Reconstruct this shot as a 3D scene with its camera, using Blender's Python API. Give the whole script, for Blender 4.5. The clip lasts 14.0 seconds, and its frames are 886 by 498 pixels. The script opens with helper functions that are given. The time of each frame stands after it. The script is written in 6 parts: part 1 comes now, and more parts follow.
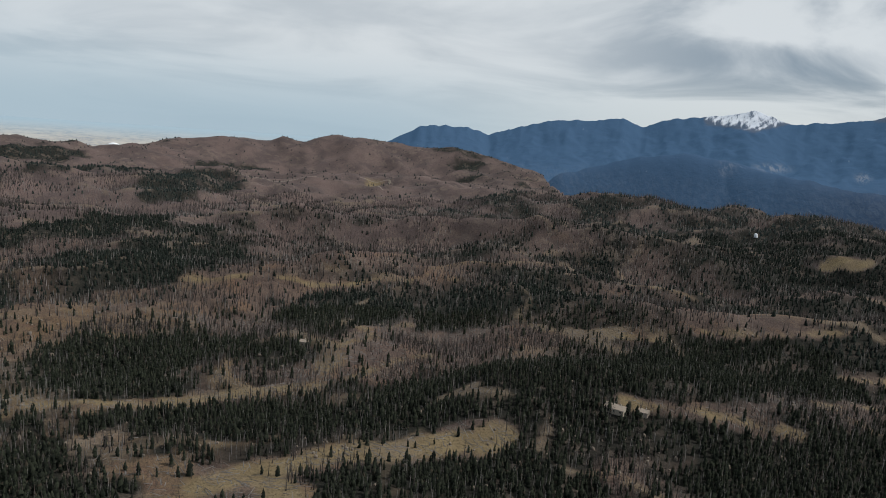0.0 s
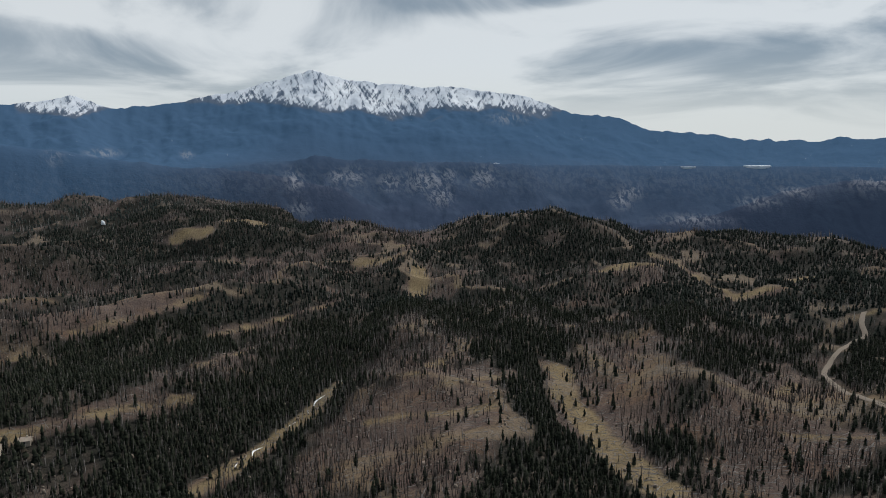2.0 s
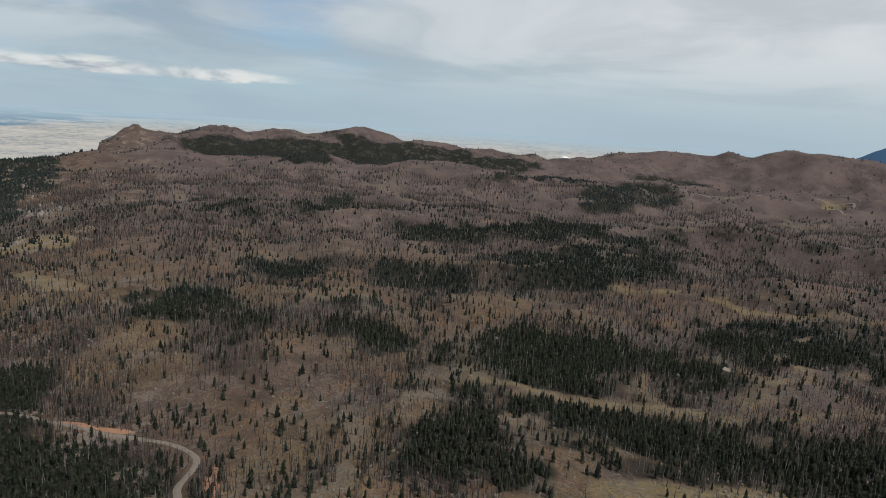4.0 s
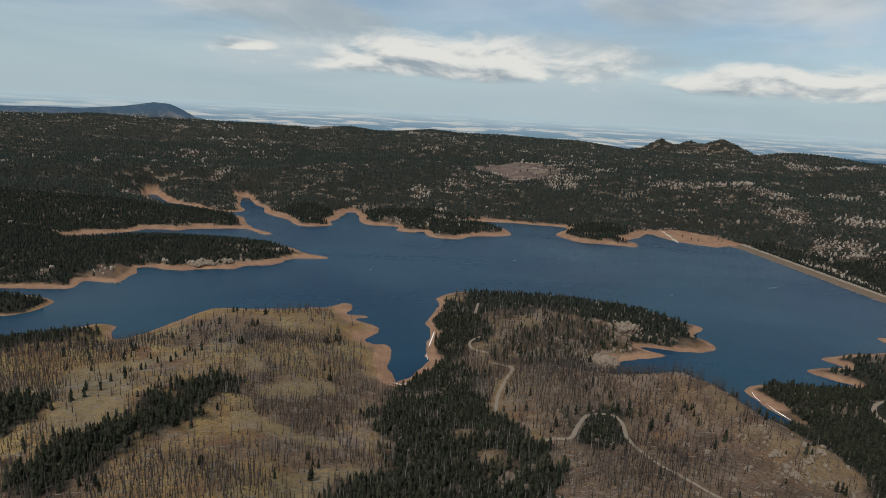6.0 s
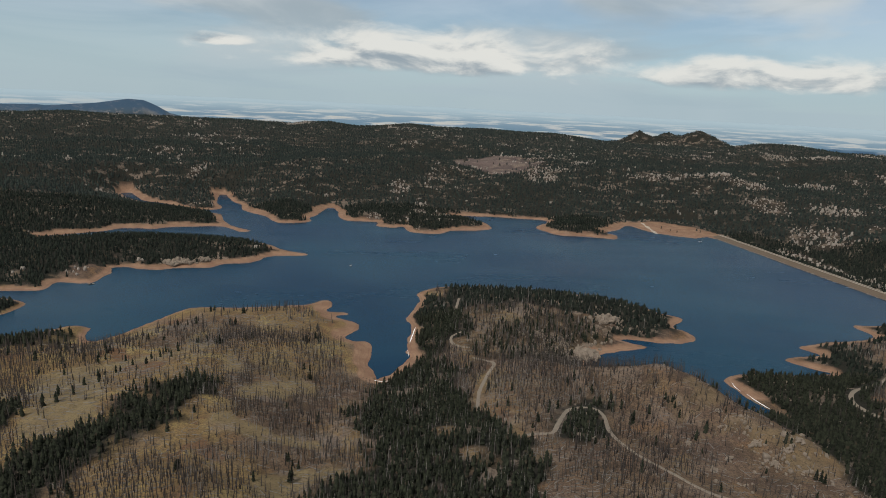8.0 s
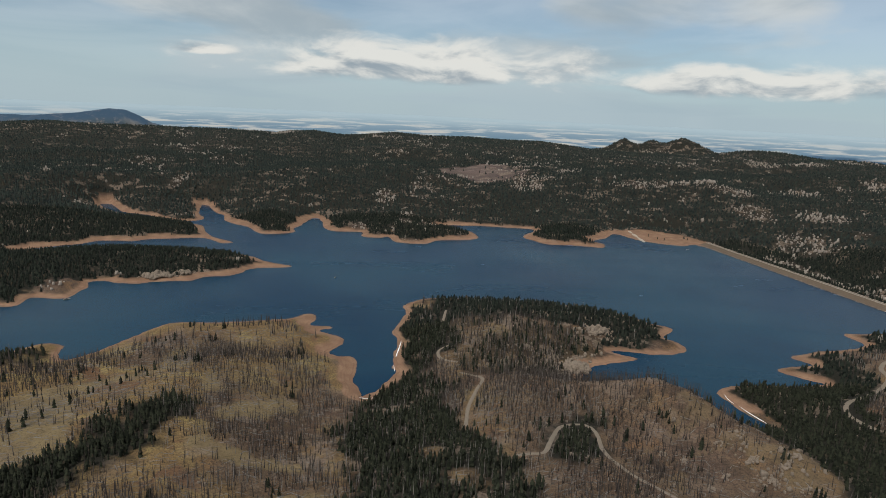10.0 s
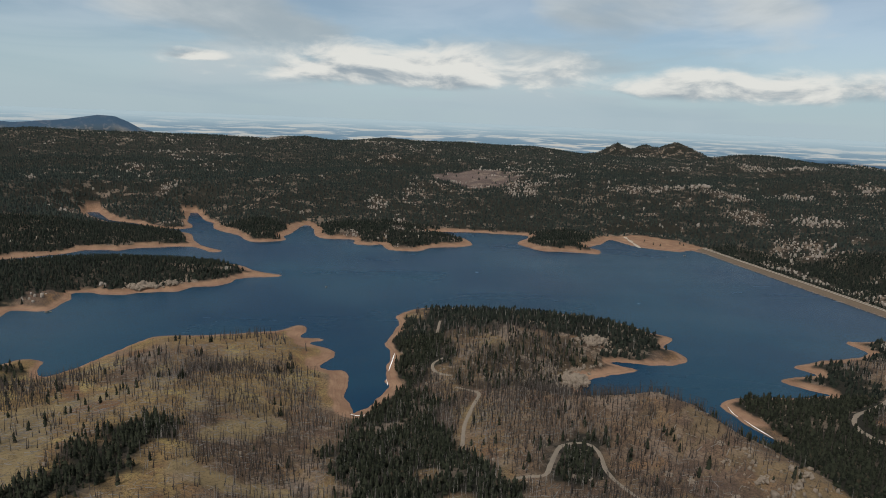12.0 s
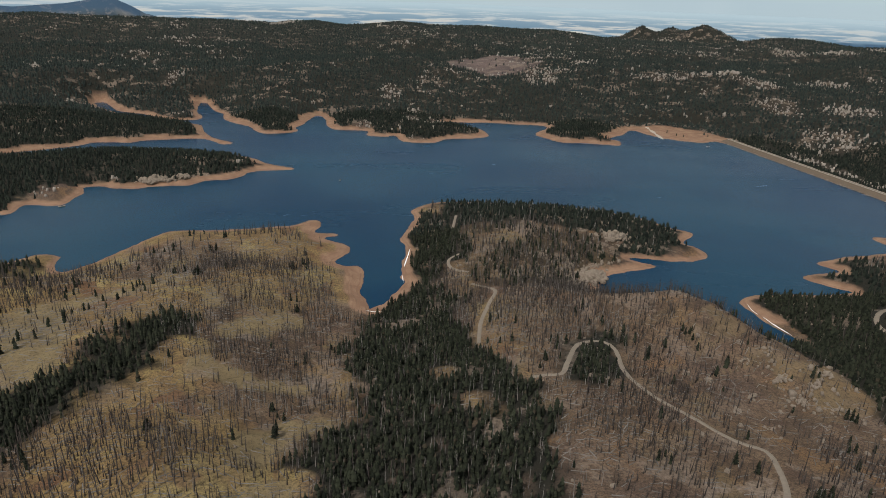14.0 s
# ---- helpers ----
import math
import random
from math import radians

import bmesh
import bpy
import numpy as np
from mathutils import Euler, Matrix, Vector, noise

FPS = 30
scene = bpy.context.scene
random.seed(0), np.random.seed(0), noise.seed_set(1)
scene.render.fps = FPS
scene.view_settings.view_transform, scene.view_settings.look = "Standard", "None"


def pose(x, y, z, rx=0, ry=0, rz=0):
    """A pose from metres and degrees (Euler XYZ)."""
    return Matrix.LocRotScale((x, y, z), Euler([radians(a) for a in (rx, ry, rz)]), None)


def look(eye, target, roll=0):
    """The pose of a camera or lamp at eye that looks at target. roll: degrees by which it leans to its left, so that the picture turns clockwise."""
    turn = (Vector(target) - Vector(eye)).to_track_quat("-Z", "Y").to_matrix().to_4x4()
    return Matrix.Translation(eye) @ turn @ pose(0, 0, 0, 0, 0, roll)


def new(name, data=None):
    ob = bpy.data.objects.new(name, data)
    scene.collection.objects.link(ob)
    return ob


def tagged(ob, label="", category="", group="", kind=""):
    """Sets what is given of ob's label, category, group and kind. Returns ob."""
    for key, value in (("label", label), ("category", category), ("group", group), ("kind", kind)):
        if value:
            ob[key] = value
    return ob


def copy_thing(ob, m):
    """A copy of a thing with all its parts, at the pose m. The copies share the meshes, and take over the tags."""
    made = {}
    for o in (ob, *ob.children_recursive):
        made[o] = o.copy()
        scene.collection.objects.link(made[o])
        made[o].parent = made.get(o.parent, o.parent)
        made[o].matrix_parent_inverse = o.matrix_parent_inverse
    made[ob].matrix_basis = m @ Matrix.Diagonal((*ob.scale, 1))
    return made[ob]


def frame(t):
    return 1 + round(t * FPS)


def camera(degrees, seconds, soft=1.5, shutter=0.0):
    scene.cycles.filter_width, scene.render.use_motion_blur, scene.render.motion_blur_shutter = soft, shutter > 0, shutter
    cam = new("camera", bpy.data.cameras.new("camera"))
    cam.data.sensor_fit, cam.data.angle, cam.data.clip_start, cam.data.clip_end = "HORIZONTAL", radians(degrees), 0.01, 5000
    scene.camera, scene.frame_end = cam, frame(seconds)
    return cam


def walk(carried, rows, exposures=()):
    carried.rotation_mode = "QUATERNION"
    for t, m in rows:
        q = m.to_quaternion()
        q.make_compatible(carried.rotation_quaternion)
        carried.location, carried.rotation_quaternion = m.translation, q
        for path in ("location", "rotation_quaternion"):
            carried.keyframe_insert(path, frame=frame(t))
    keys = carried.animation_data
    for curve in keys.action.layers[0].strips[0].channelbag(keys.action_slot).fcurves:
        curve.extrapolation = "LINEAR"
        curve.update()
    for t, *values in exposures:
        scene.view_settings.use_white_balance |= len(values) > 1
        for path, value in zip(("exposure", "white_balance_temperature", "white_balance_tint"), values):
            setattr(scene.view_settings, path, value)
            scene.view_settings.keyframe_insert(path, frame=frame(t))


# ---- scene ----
cam = camera(67.4, 14.0, soft=0.95)
PATH = [
    (0.00, pose(0.0, -18.0, 240.0, 80.31, -4.09, -119.90)),
    (0.50, pose(0.0, -18.0, 240.0, 80.45, -4.24, -119.29)),
    (0.70, pose(0.0, -18.0, 240.0, 80.48, -4.16, -120.22)),
    (0.80, pose(0.0, -18.0, 240.0, 80.59, -3.79, -124.18)),
    (0.90, pose(0.0, -18.0, 240.0, 80.82, -3.06, -132.10)),
    (1.00, pose(0.0, -18.0, 240.0, 81.12, -2.09, -142.59)),
    (1.10, pose(0.0, -18.0, 240.0, 81.00, -1.14, -153.91)),
    (1.20, pose(0.0, -18.0, 240.0, 80.88, -0.25, -164.63)),
    (1.30, pose(0.0, -18.0, 240.0, 80.82, 0.22, -170.22)),
    (1.50, pose(0.0, -18.0, 240.0, 80.80, 0.37, -171.98)),
    (2.00, pose(0.0, -18.0, 240.0, 80.83, 0.43, -173.11)),
    (2.30, pose(0.0, -18.0, 240.0, 80.83, 0.43, -173.71)),
    (2.60, pose(0.0, -18.0, 240.0, 80.75, 0.26, -169.23)),
    (2.90, pose(0.0, -18.0, 240.0, 80.48, -0.37, -155.40)),
    (3.20, pose(0.0, -18.0, 240.0, 80.09, -1.24, -136.03)),
    (3.50, pose(0.0, -18.0, 240.0, 79.71, -2.12, -116.66)),
    (3.80, pose(0.0, -18.0, 240.0, 79.33, -2.99, -97.30)),
    (4.10, pose(0.0, -18.0, 240.0, 78.91, -3.95, -76.27)),
    (4.30, pose(0.0, -18.0, 240.0, 78.64, -4.57, -62.44)),
    (4.50, pose(0.0, -18.5, 240.0, 78.18, -4.40, -51.11)),
    (4.60, pose(0.0, -18.0, 240.0, 77.86, -3.91, -45.73)),
    (5.00, pose(0.0, -18.5, 240.0, 77.36, -3.44, -21.62)),
    (5.30, pose(0.0, -18.5, 240.0, 77.64, -4.12, -4.51)),
    (5.50, pose(0.0, -19.0, 240.0, 77.30, -3.31, -0.69)),
    (6.00, pose(0.5, -19.3, 240.0, 77.53, -3.16, 0.39)),
    (6.50, pose(1.0, -19.0, 240.0, 77.72, -3.03, 0.14)),
    (7.00, pose(1.4, -18.0, 240.0, 77.73, -2.93, -0.33)),
    (7.50, pose(1.7, -16.5, 240.0, 77.89, -2.81, -0.97)),
    (8.00, pose(2.0, -14.5, 240.0, 77.12, -2.69, -1.38)),
    (10.50, pose(2.7, 6.0, 240.0, 78.05, -2.44, -2.85)),
    (11.00, pose(2.7, 11.0, 240.0, 78.15, -2.37, -3.03)),
    (11.50, pose(2.7, 16.0, 240.0, 78.25, -2.33, -3.17)),
    (12.00, pose(2.7, 21.3, 240.0, 78.33, -2.29, -3.29)),
    (12.50, pose(2.7, 26.8, 240.0, 78.42, -2.26, -3.40)),
    (12.65, pose(2.7, 28.4, 240.0, 78.12, -2.25, -3.36)),
    (12.70, pose(2.7, 28.9, 240.0, 77.23, -2.21, -3.23)),
    (12.80, pose(2.7, 30.0, 240.0, 73.55, -2.06, -2.73)),
    (12.90, pose(2.7, 31.0, 240.0, 69.48, -1.89, -2.18)),
    (13.00, pose(2.7, 32.0, 240.0, 68.49, -1.85, -2.04)),
    (13.50, pose(2.7, 35.8, 240.0, 68.66, -1.91, -1.97)),
    (14.00, pose(2.7, 37.8, 240.0, 68.84, -1.93, -2.05)),
]
LIGHT = [(0.0, 0.0, 6180, 10), (2.2, 0.0, 6180, 10), (4.5, 0.0, 6330, 10), (6.0, 0.0, 6560, 10), (12.6, 0.0, 6560, 10), (13.2, 0.06, 6560, 10), (14.0, 0.18, 6560, 10)]
walk(cam, PATH, LIGHT)

# ---- sky, sun ----
SUN_BEARING, SUN_HEIGHT = 215.0, 42.0  # degrees clockwise from +y, degrees up
world = bpy.data.worlds.new("sky")
scene.world = world
world.use_nodes = True


class Tree:
    """A short hand for node trees."""

    def __init__(self, tree):
        self.t = tree
        tree.nodes.clear()

    def add(self, kind, **values):
        n = self.t.nodes.new(kind)
        for key, value in values.items():
            if key == "operation":
                n.operation = value
            elif key == "sky_type":
                n.sky_type = value
            elif key == "attribute_name":
                n.attribute_name = value
            else:
                self.put(n, key, value)
        return n

    def put(self, n, key, value):
        socket = n.inputs[int(key[1:])] if key[0] == "i" and key[1:].isdigit() else n.inputs[key.replace("_", " ")]
        if isinstance(value, bpy.types.NodeSocket):
            self.t.links.new(value, socket)
        elif isinstance(value, tuple) and len(value) == 3 and socket.type == "RGBA":
            socket.default_value = (*value, 1)
        else:
            socket.default_value = value

    def math(self, op, a, b=0.0, c=0.0):
        return self.add("ShaderNodeMath", operation=op, i0=a, i1=b, i2=c).outputs[0]

    def vmath(self, op, a, b=(0, 0, 0)):
        return self.add("ShaderNodeVectorMath", operation=op, i0=a, i1=b).outputs[0]

    def mix(self, k, a, b, blend="MIX"):
        n = self.t.nodes.new("ShaderNodeMix")
        n.data_type, n.blend_type, n.clamp_factor = "RGBA", blend, True
        self.put(n, "i0", k), self.put(n, "i6", a), self.put(n, "i7", b)
        return n.outputs[2]

    def noise(self, vector, scale, detail=4.0, rough=0.55, distortion=0.0):
        return self.add("ShaderNodeTexNoise", Vector=vector, Scale=scale, Detail=detail, Roughness=rough, Distortion=distortion).outputs["Fac"]

    def ramp(self, value, lo, hi, a=0.0, b=1.0):
        n = self.t.nodes.new("ShaderNodeMapRange")
        n.interpolation_type = "SMOOTHSTEP"
        for k, v in enumerate((value, lo, hi, a, b)):
            self.put(n, "i%d" % k, v)
        return n.outputs[0]

    def attr(self, name):
        return self.add("ShaderNodeAttribute", attribute_name=name).outputs["Fac"]


def rgb(r, g, b):
    """Linear colour from 8-bit sRGB."""
    return tuple((c / 12.92 if c <= 0.04045 else ((c + 0.055) / 1.055) ** 2.4) for c in (r / 255, g / 255, b / 255))


n = Tree(world.node_tree)
way = n.add("ShaderNodeTexCoord").outputs["Generated"]
sky = n.add("ShaderNodeTexSky", sky_type="NISHITA")
sky.sun_disc, sky.sun_elevation, sky.sun_rotation = False, radians(SUN_HEIGHT), radians(SUN_BEARING)
sky.altitude, sky.air_density, sky.dust_density = 2900, 1.0, 1.5
parts = n.add("ShaderNodeSeparateXYZ", Vector=way)
up = n.math("MAXIMUM", parts.outputs[2], 0.0)
lift = n.math("ADD", up, 0.20)
flat = n.add("ShaderNodeCombineXYZ", X=n.math("DIVIDE", parts.outputs[0], lift), Y=n.math("DIVIDE", parts.outputs[1], lift), Z=0.0).outputs[0]
blue = n.mix(1.0, sky.outputs[0], (0.075, 0.084, 0.083), "MULTIPLY")
# layered sheet of cloud, thicker to the south
turn = n.math("ARCTAN2", parts.outputs[1], parts.outputs[0])
layer = n.math("DIVIDE", 1.0, lift)
south = n.ramp(parts.outputs[1], 0.55, -0.35)
bands = n.add("ShaderNodeCombineXYZ", X=n.math("MULTIPLY", turn, 2.6), Y=n.math("MULTIPLY", layer, 1.25), Z=0.0).outputs[0]
sheet = n.noise(n.vmath("MULTIPLY", bands, (1.0, 0.7, 1.0)), 1.0, 5, 0.48, 0.2)
cover = n.ramp(n.math("ADD", sheet, n.math("MULTIPLY", south, 0.34)), 0.34, 0.60)
shade = n.noise(n.vmath("ADD", n.vmath("MULTIPLY", bands, (1.0, 0.8, 1.0)), (3.7, 1.3, 0.0)), 1.15, 8, 0.54, 0.7)


def bank(middle, half, height, thick):
    """A soft bank of darker cloud: bearing and half width in degrees, height and thickness as sines."""
    a = n.math("DIVIDE", n.math("SUBTRACT", turn, radians(90 - middle)), radians(half))
    b = n.math("DIVIDE", n.math("SUBTRACT", parts.outputs[2], height), thick)
    return n.ramp(n.math("ADD", n.math("MULTIPLY", a, a), n.math("MULTIPLY", b, b)), 1.0, 0.0)


for middle, half, height, thick, depth in ((142, 17, 0.112, 0.05, 0.13), (204, 19, 0.110, 0.045, 0.14), (173, 13, 0.13, 0.06, -0.10), (176, 10, 0.20, 0.03, 0.10)):
    shade = n.math("ADD", shade, n.math("MULTIPLY", bank(middle, half, height, thick), depth))
stormy = n.ramp(parts.outputs[1], -0.55, -0.85, 0.35, 1.0)
lit = n.mix(n.math("MULTIPLY", n.ramp(shade, 0.42, 0.68), stormy), rgb(220, 222, 220), rgb(138, 150, 159))
pale = n.mix(n.ramp(shade, 0.36, 0.66), rgb(202, 207, 208), rgb(160, 173, 181))
sheet_colour = n.mix(south, pale, lit)
colour = n.mix(n.math("MAXIMUM", n.math("MULTIPLY", cover, 0.92), 0.42), blue, sheet_colour)
# haze low down
haze = n.ramp(parts.outputs[2], 0.13, 0.0)
low = n.mix(n.ramp(parts.outputs[1], -0.35, -0.95), rgb(165, 185, 195), rgb(212, 214, 209))
colour = n.mix(n.math("MULTIPLY", haze, 0.85), colour, low)
# rows of heaped clouds low over the plains, flat below and lumpy above
side = n.math("ARCTAN2", parts.outputs[0], parts.outputs[1])
tall = parts.outputs[2]


def cloud_row(colour, middle, half, height, thick, off):
    """One long heap of cloud: bearing of its middle and half its width in degrees, height and thickness as sines."""
    along = n.math("DIVIDE", n.math("SUBTRACT", side, radians(middle)), radians(half))
    above = n.math("DIVIDE", n.math("SUBTRACT", tall, height), thick)
    upper = n.math("MULTIPLY", n.math("MAXIMUM", above, 0.0), 1.0)
    lower = n.math("MULTIPLY", n.math("MAXIMUM", n.math("MULTIPLY", above, -1.0), 0.0), 1.8)
    far = n.math("ADD", n.math("MULTIPLY", along, along), n.math("ADD", n.math("MULTIPLY", upper, upper), n.math("MULTIPLY", lower, lower)))
    at = n.add("ShaderNodeCombineXYZ", X=n.math("MULTIPLY", side, 9.0), Y=n.math("MULTIPLY", tall, 26.0), Z=off).outputs[0]
    lump = n.noise(at, 1.0, 8, 0.57, 0.35)
    over = n.noise(n.vmath("ADD", at, (0.06, 0.34, 0.0)), 1.0, 8, 0.57, 0.35)
    body = n.math("ADD", n.math("MULTIPLY", n.math("SUBTRACT", 1.0, far), 0.95), n.math("MULTIPLY", n.math("SUBTRACT", lump, 0.5), 3.0))
    dense = n.ramp(body, -0.15, 0.85)
    grey = n.ramp(n.math("ADD", n.math("MULTIPLY", above, -0.30), n.math("MULTIPLY", n.math("SUBTRACT", over, lump), 2.2)), -0.22, 0.42)
    return n.mix(n.math("MULTIPLY", dense, 0.92), colour, n.mix(grey, rgb(226, 226, 221), rgb(148, 161, 171)))


colour = cloud_row(colour, 1.5, 17.5, 0.054, 0.046, 1.0)
colour = cloud_row(colour, 30.0, 15.5, 0.042, 0.032, 4.0)
colour = cloud_row(colour, 58.0, 15.0, 0.040, 0.014, 8.0)
colour = cloud_row(colour, -17.0, 3.0, 0.062, 0.012, 6.0)
back = n.add("ShaderNodeBackground", Color=colour, Strength=1.0)
out = n.add("ShaderNodeOutputWorld")
n.t.links.new(back.outputs[0], out.inputs["Surface"])

sun_data = bpy.data.lights.new("sun", "SUN")
sun_data.energy, sun_data.angle, sun_data.color = 3.3, radians(1.5), (1.0, 0.955, 0.895)
sun = new("sun", sun_data)
sx, sy = math.sin(radians(SUN_BEARING)), math.cos(radians(SUN_BEARING))
sun.matrix_world = look((sx * 900, sy * 900, 240 + 1200 * math.tan(radians(SUN_HEIGHT))), (0, 0, 240))


# ---- materials ----
def material(name, build):
    m = bpy.data.materials.new(name)
    m.use_nodes = True
    t = Tree(m.node_tree)
    surface = build(t)
    t.t.links.new(surface, t.add("ShaderNodeOutputMaterial").inputs["Surface"])
    return m


def plain_surface(t, colour, rough=0.9, bump=None, strength=0.4, distance=0.3, glow=None, spec=0.2):
    b = t.add("ShaderNodeBsdfPrincipled", Base_Color=colour, Roughness=rough)
    b.inputs["Specular IOR Level"].default_value = spec
    if bump is not None:
        t.put(b, "Normal", t.add("ShaderNodeBump", Height=bump, Strength=strength, Distance=distance).outputs[0])
    if glow is not None:
        t.put(b, "Emission_Color", glow)
        b.inputs["Emission Strength"].default_value = 1.0
    return b.outputs[0]


def ground_look(t):
    at = t.add("ShaderNodeTexCoord").outputs["Object"]
    fine = t.noise(at, 0.55, 4, 0.65)
    mid = t.noise(at, 0.06, 5, 0.6)
    wide = t.noise(at, 0.011, 4, 0.55)
    speck = t.noise(at, 1.7, 2, 0.6)
    grass = t.mix(t.ramp(mid, 0.35, 0.65), (0.150, 0.096, 0.046), (0.215, 0.148, 0.066))
    grass = t.mix(t.ramp(t.noise(at, 0.022, 5, 0.62, 0.6), 0.50, 0.64), grass, (0.255, 0.195, 0.082))
    grass = t.mix(t.ramp(t.noise(at, 0.028, 5, 0.62, 0.6), 0.54, 0.64), grass, (0.140, 0.078, 0.044))
    grass = t.mix(t.ramp(fine, 0.45, 0.72), grass, (0.070, 0.050, 0.030))
    scorched = t.mix(t.ramp(mid, 0.35, 0.66), (0.068, 0.046, 0.035), (0.124, 0.084, 0.061))
    scorched = t.mix(t.ramp(t.noise(at, 0.025, 5, 0.65, 0.5), 0.52, 0.66), scorched, (0.155, 0.092, 0.050))
    scorched = t.mix(t.ramp(fine, 0.45, 0.75), scorched, (0.032, 0.026, 0.022))
    litter = t.ramp(t.noise(t.vmath("MULTIPLY", at, (1.0, 2.2, 1.0)), 0.75, 3, 0.7), 0.47, 0.60)
    grass = t.mix(t.math("MULTIPLY", litter, 0.55), grass, (0.040, 0.031, 0.022))
    scorched = t.mix(t.math("MULTIPLY", litter, 0.6), scorched, (0.031, 0.024, 0.019))
    scorched = t.mix(t.ramp(t.noise(at, 1.3, 2, 0.6), 0.62, 0.72), scorched, (0.140, 0.115, 0.090))
    rosy = t.mix(t.ramp(wide, 0.35, 0.65), (0.074, 0.056, 0.052), (0.120, 0.087, 0.077))
    rosy = t.mix(t.ramp(fine, 0.45, 0.75), rosy, (0.034, 0.029, 0.028))
    meadow = t.mix(t.ramp(mid, 0.3, 0.7), (0.130, 0.097, 0.054), (0.180, 0.137, 0.076))
    meadow = t.mix(t.ramp(fine, 0.48, 0.72), meadow, (0.070, 0.056, 0.030))
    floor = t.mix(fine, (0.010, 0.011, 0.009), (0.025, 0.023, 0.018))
    sand = t.mix(t.ramp(mid, 0.35, 0.65), (0.172, 0.101, 0.066), (0.242, 0.150, 0.098))
    level = t.add("ShaderNodeCombineXYZ", X=t.math("MULTIPLY", t.add("ShaderNodeSeparateXYZ", Vector=at).outputs[2], 1.6), Y=t.math("MULTIPLY", mid, 1.5), Z=0.0).outputs[0]
    sand = t.mix(t.math("MULTIPLY", t.ramp(t.noise(level, 1.0, 3, 0.6), 0.45, 0.62), 0.55), sand, (0.135, 0.082, 0.056))
    sand = t.mix(t.ramp(speck, 0.55, 0.75), sand, (0.160, 0.112, 0.078))
    stone = t.mix(t.ramp(fine, 0.35, 0.7), (0.193, 0.151, 0.118), (0.097, 0.074, 0.059))
    colour = t.mix(t.attr("tan"), scorched, grass)
    colour = t.mix(t.attr("rosy"), colour, rosy)
    colour = t.mix(t.attr("meadow"), colour, meadow)
    # ridge tops coloured paler: bare ground with its sunlight painted in
    colour = t.mix(t.attr("crest"), colour, t.mix(t.ramp(fine, 0.4, 0.7), (0.135, 0.107, 0.076), (0.080, 0.062, 0.046)))
    patch = t.noise(at, 0.033, 5, 0.7)
    bare = t.math("MULTIPLY", t.attr("rock"), t.ramp(patch, 0.52, 0.60))
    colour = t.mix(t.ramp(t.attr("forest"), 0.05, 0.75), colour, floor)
    colour = t.mix(bare, colour, stone)
    colour = t.mix(t.attr("beach"), colour, sand)
    # the plains far below: fields, woods, town, with air haze in colour and glow
    spread = t.attr("spread")
    fields = t.noise(t.add("ShaderNodeCombineXYZ", X=t.math("MULTIPLY", t.attr("bearing"), 0.20), Y=t.math("MULTIPLY", spread, 13.0), Z=0.0).outputs[0], 1.0, 6, 0.62)
    town = t.noise(t.add("ShaderNodeCombineXYZ", X=t.math("MULTIPLY", t.attr("bearing"), 1.6), Y=t.math("MULTIPLY", spread, 60.0), Z=0.0).outputs[0], 1.0, 4, 0.75)
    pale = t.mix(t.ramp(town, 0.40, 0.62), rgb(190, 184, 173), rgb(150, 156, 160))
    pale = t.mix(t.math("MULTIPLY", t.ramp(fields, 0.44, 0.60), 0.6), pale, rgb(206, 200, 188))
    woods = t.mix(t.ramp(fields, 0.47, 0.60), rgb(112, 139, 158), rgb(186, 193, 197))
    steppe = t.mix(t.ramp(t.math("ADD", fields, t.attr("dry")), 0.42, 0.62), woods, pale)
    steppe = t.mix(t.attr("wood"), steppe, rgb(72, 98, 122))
    # painted haze: the far edge fades to the colour of the low sky
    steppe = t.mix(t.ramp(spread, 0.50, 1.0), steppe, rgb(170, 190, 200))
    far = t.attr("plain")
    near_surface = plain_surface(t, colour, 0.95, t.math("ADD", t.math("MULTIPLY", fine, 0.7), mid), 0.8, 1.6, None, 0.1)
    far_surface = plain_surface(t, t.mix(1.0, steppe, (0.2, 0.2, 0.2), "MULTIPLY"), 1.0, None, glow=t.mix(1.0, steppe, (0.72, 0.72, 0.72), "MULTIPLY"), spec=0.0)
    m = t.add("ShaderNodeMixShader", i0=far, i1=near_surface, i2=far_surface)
    return m.outputs[0]


def water_look(t):
    at = t.add("ShaderNodeTexCoord").outputs["Object"]
    ripple = t.noise(t.vmath("MULTIPLY", at, (1.0, 1.7, 1.0)), 0.40, 3, 0.6)
    swell = t.noise(at, 0.07, 3, 0.5)
    gust = t.noise(t.vmath("MULTIPLY", at, (0.5, 1.6, 1.0)), 0.006, 4, 0.55, 0.4)
    waves = t.math("ADD", ripple, t.math("MULTIPLY", swell, 0.8))
    deep = t.mix(t.ramp(t.noise(at, 0.004, 3, 0.5), 0.35, 0.65), (0.0030, 0.0225, 0.0510), (0.0068, 0.0348, 0.0630))
    b = t.add("ShaderNodeBsdfPrincipled", Base_Color=deep, Roughness=t.ramp(gust, 0.35, 0.65, 0.20, 0.28))
    b.inputs["IOR"].default_value = 1.33
    b.inputs["Specular IOR Level"].default_value = 0.12
    t.put(b, "Normal", t.add("ShaderNodeBump", Height=waves, Strength=0.22, Distance=0.9).outputs[0])
    return b.outputs[0]


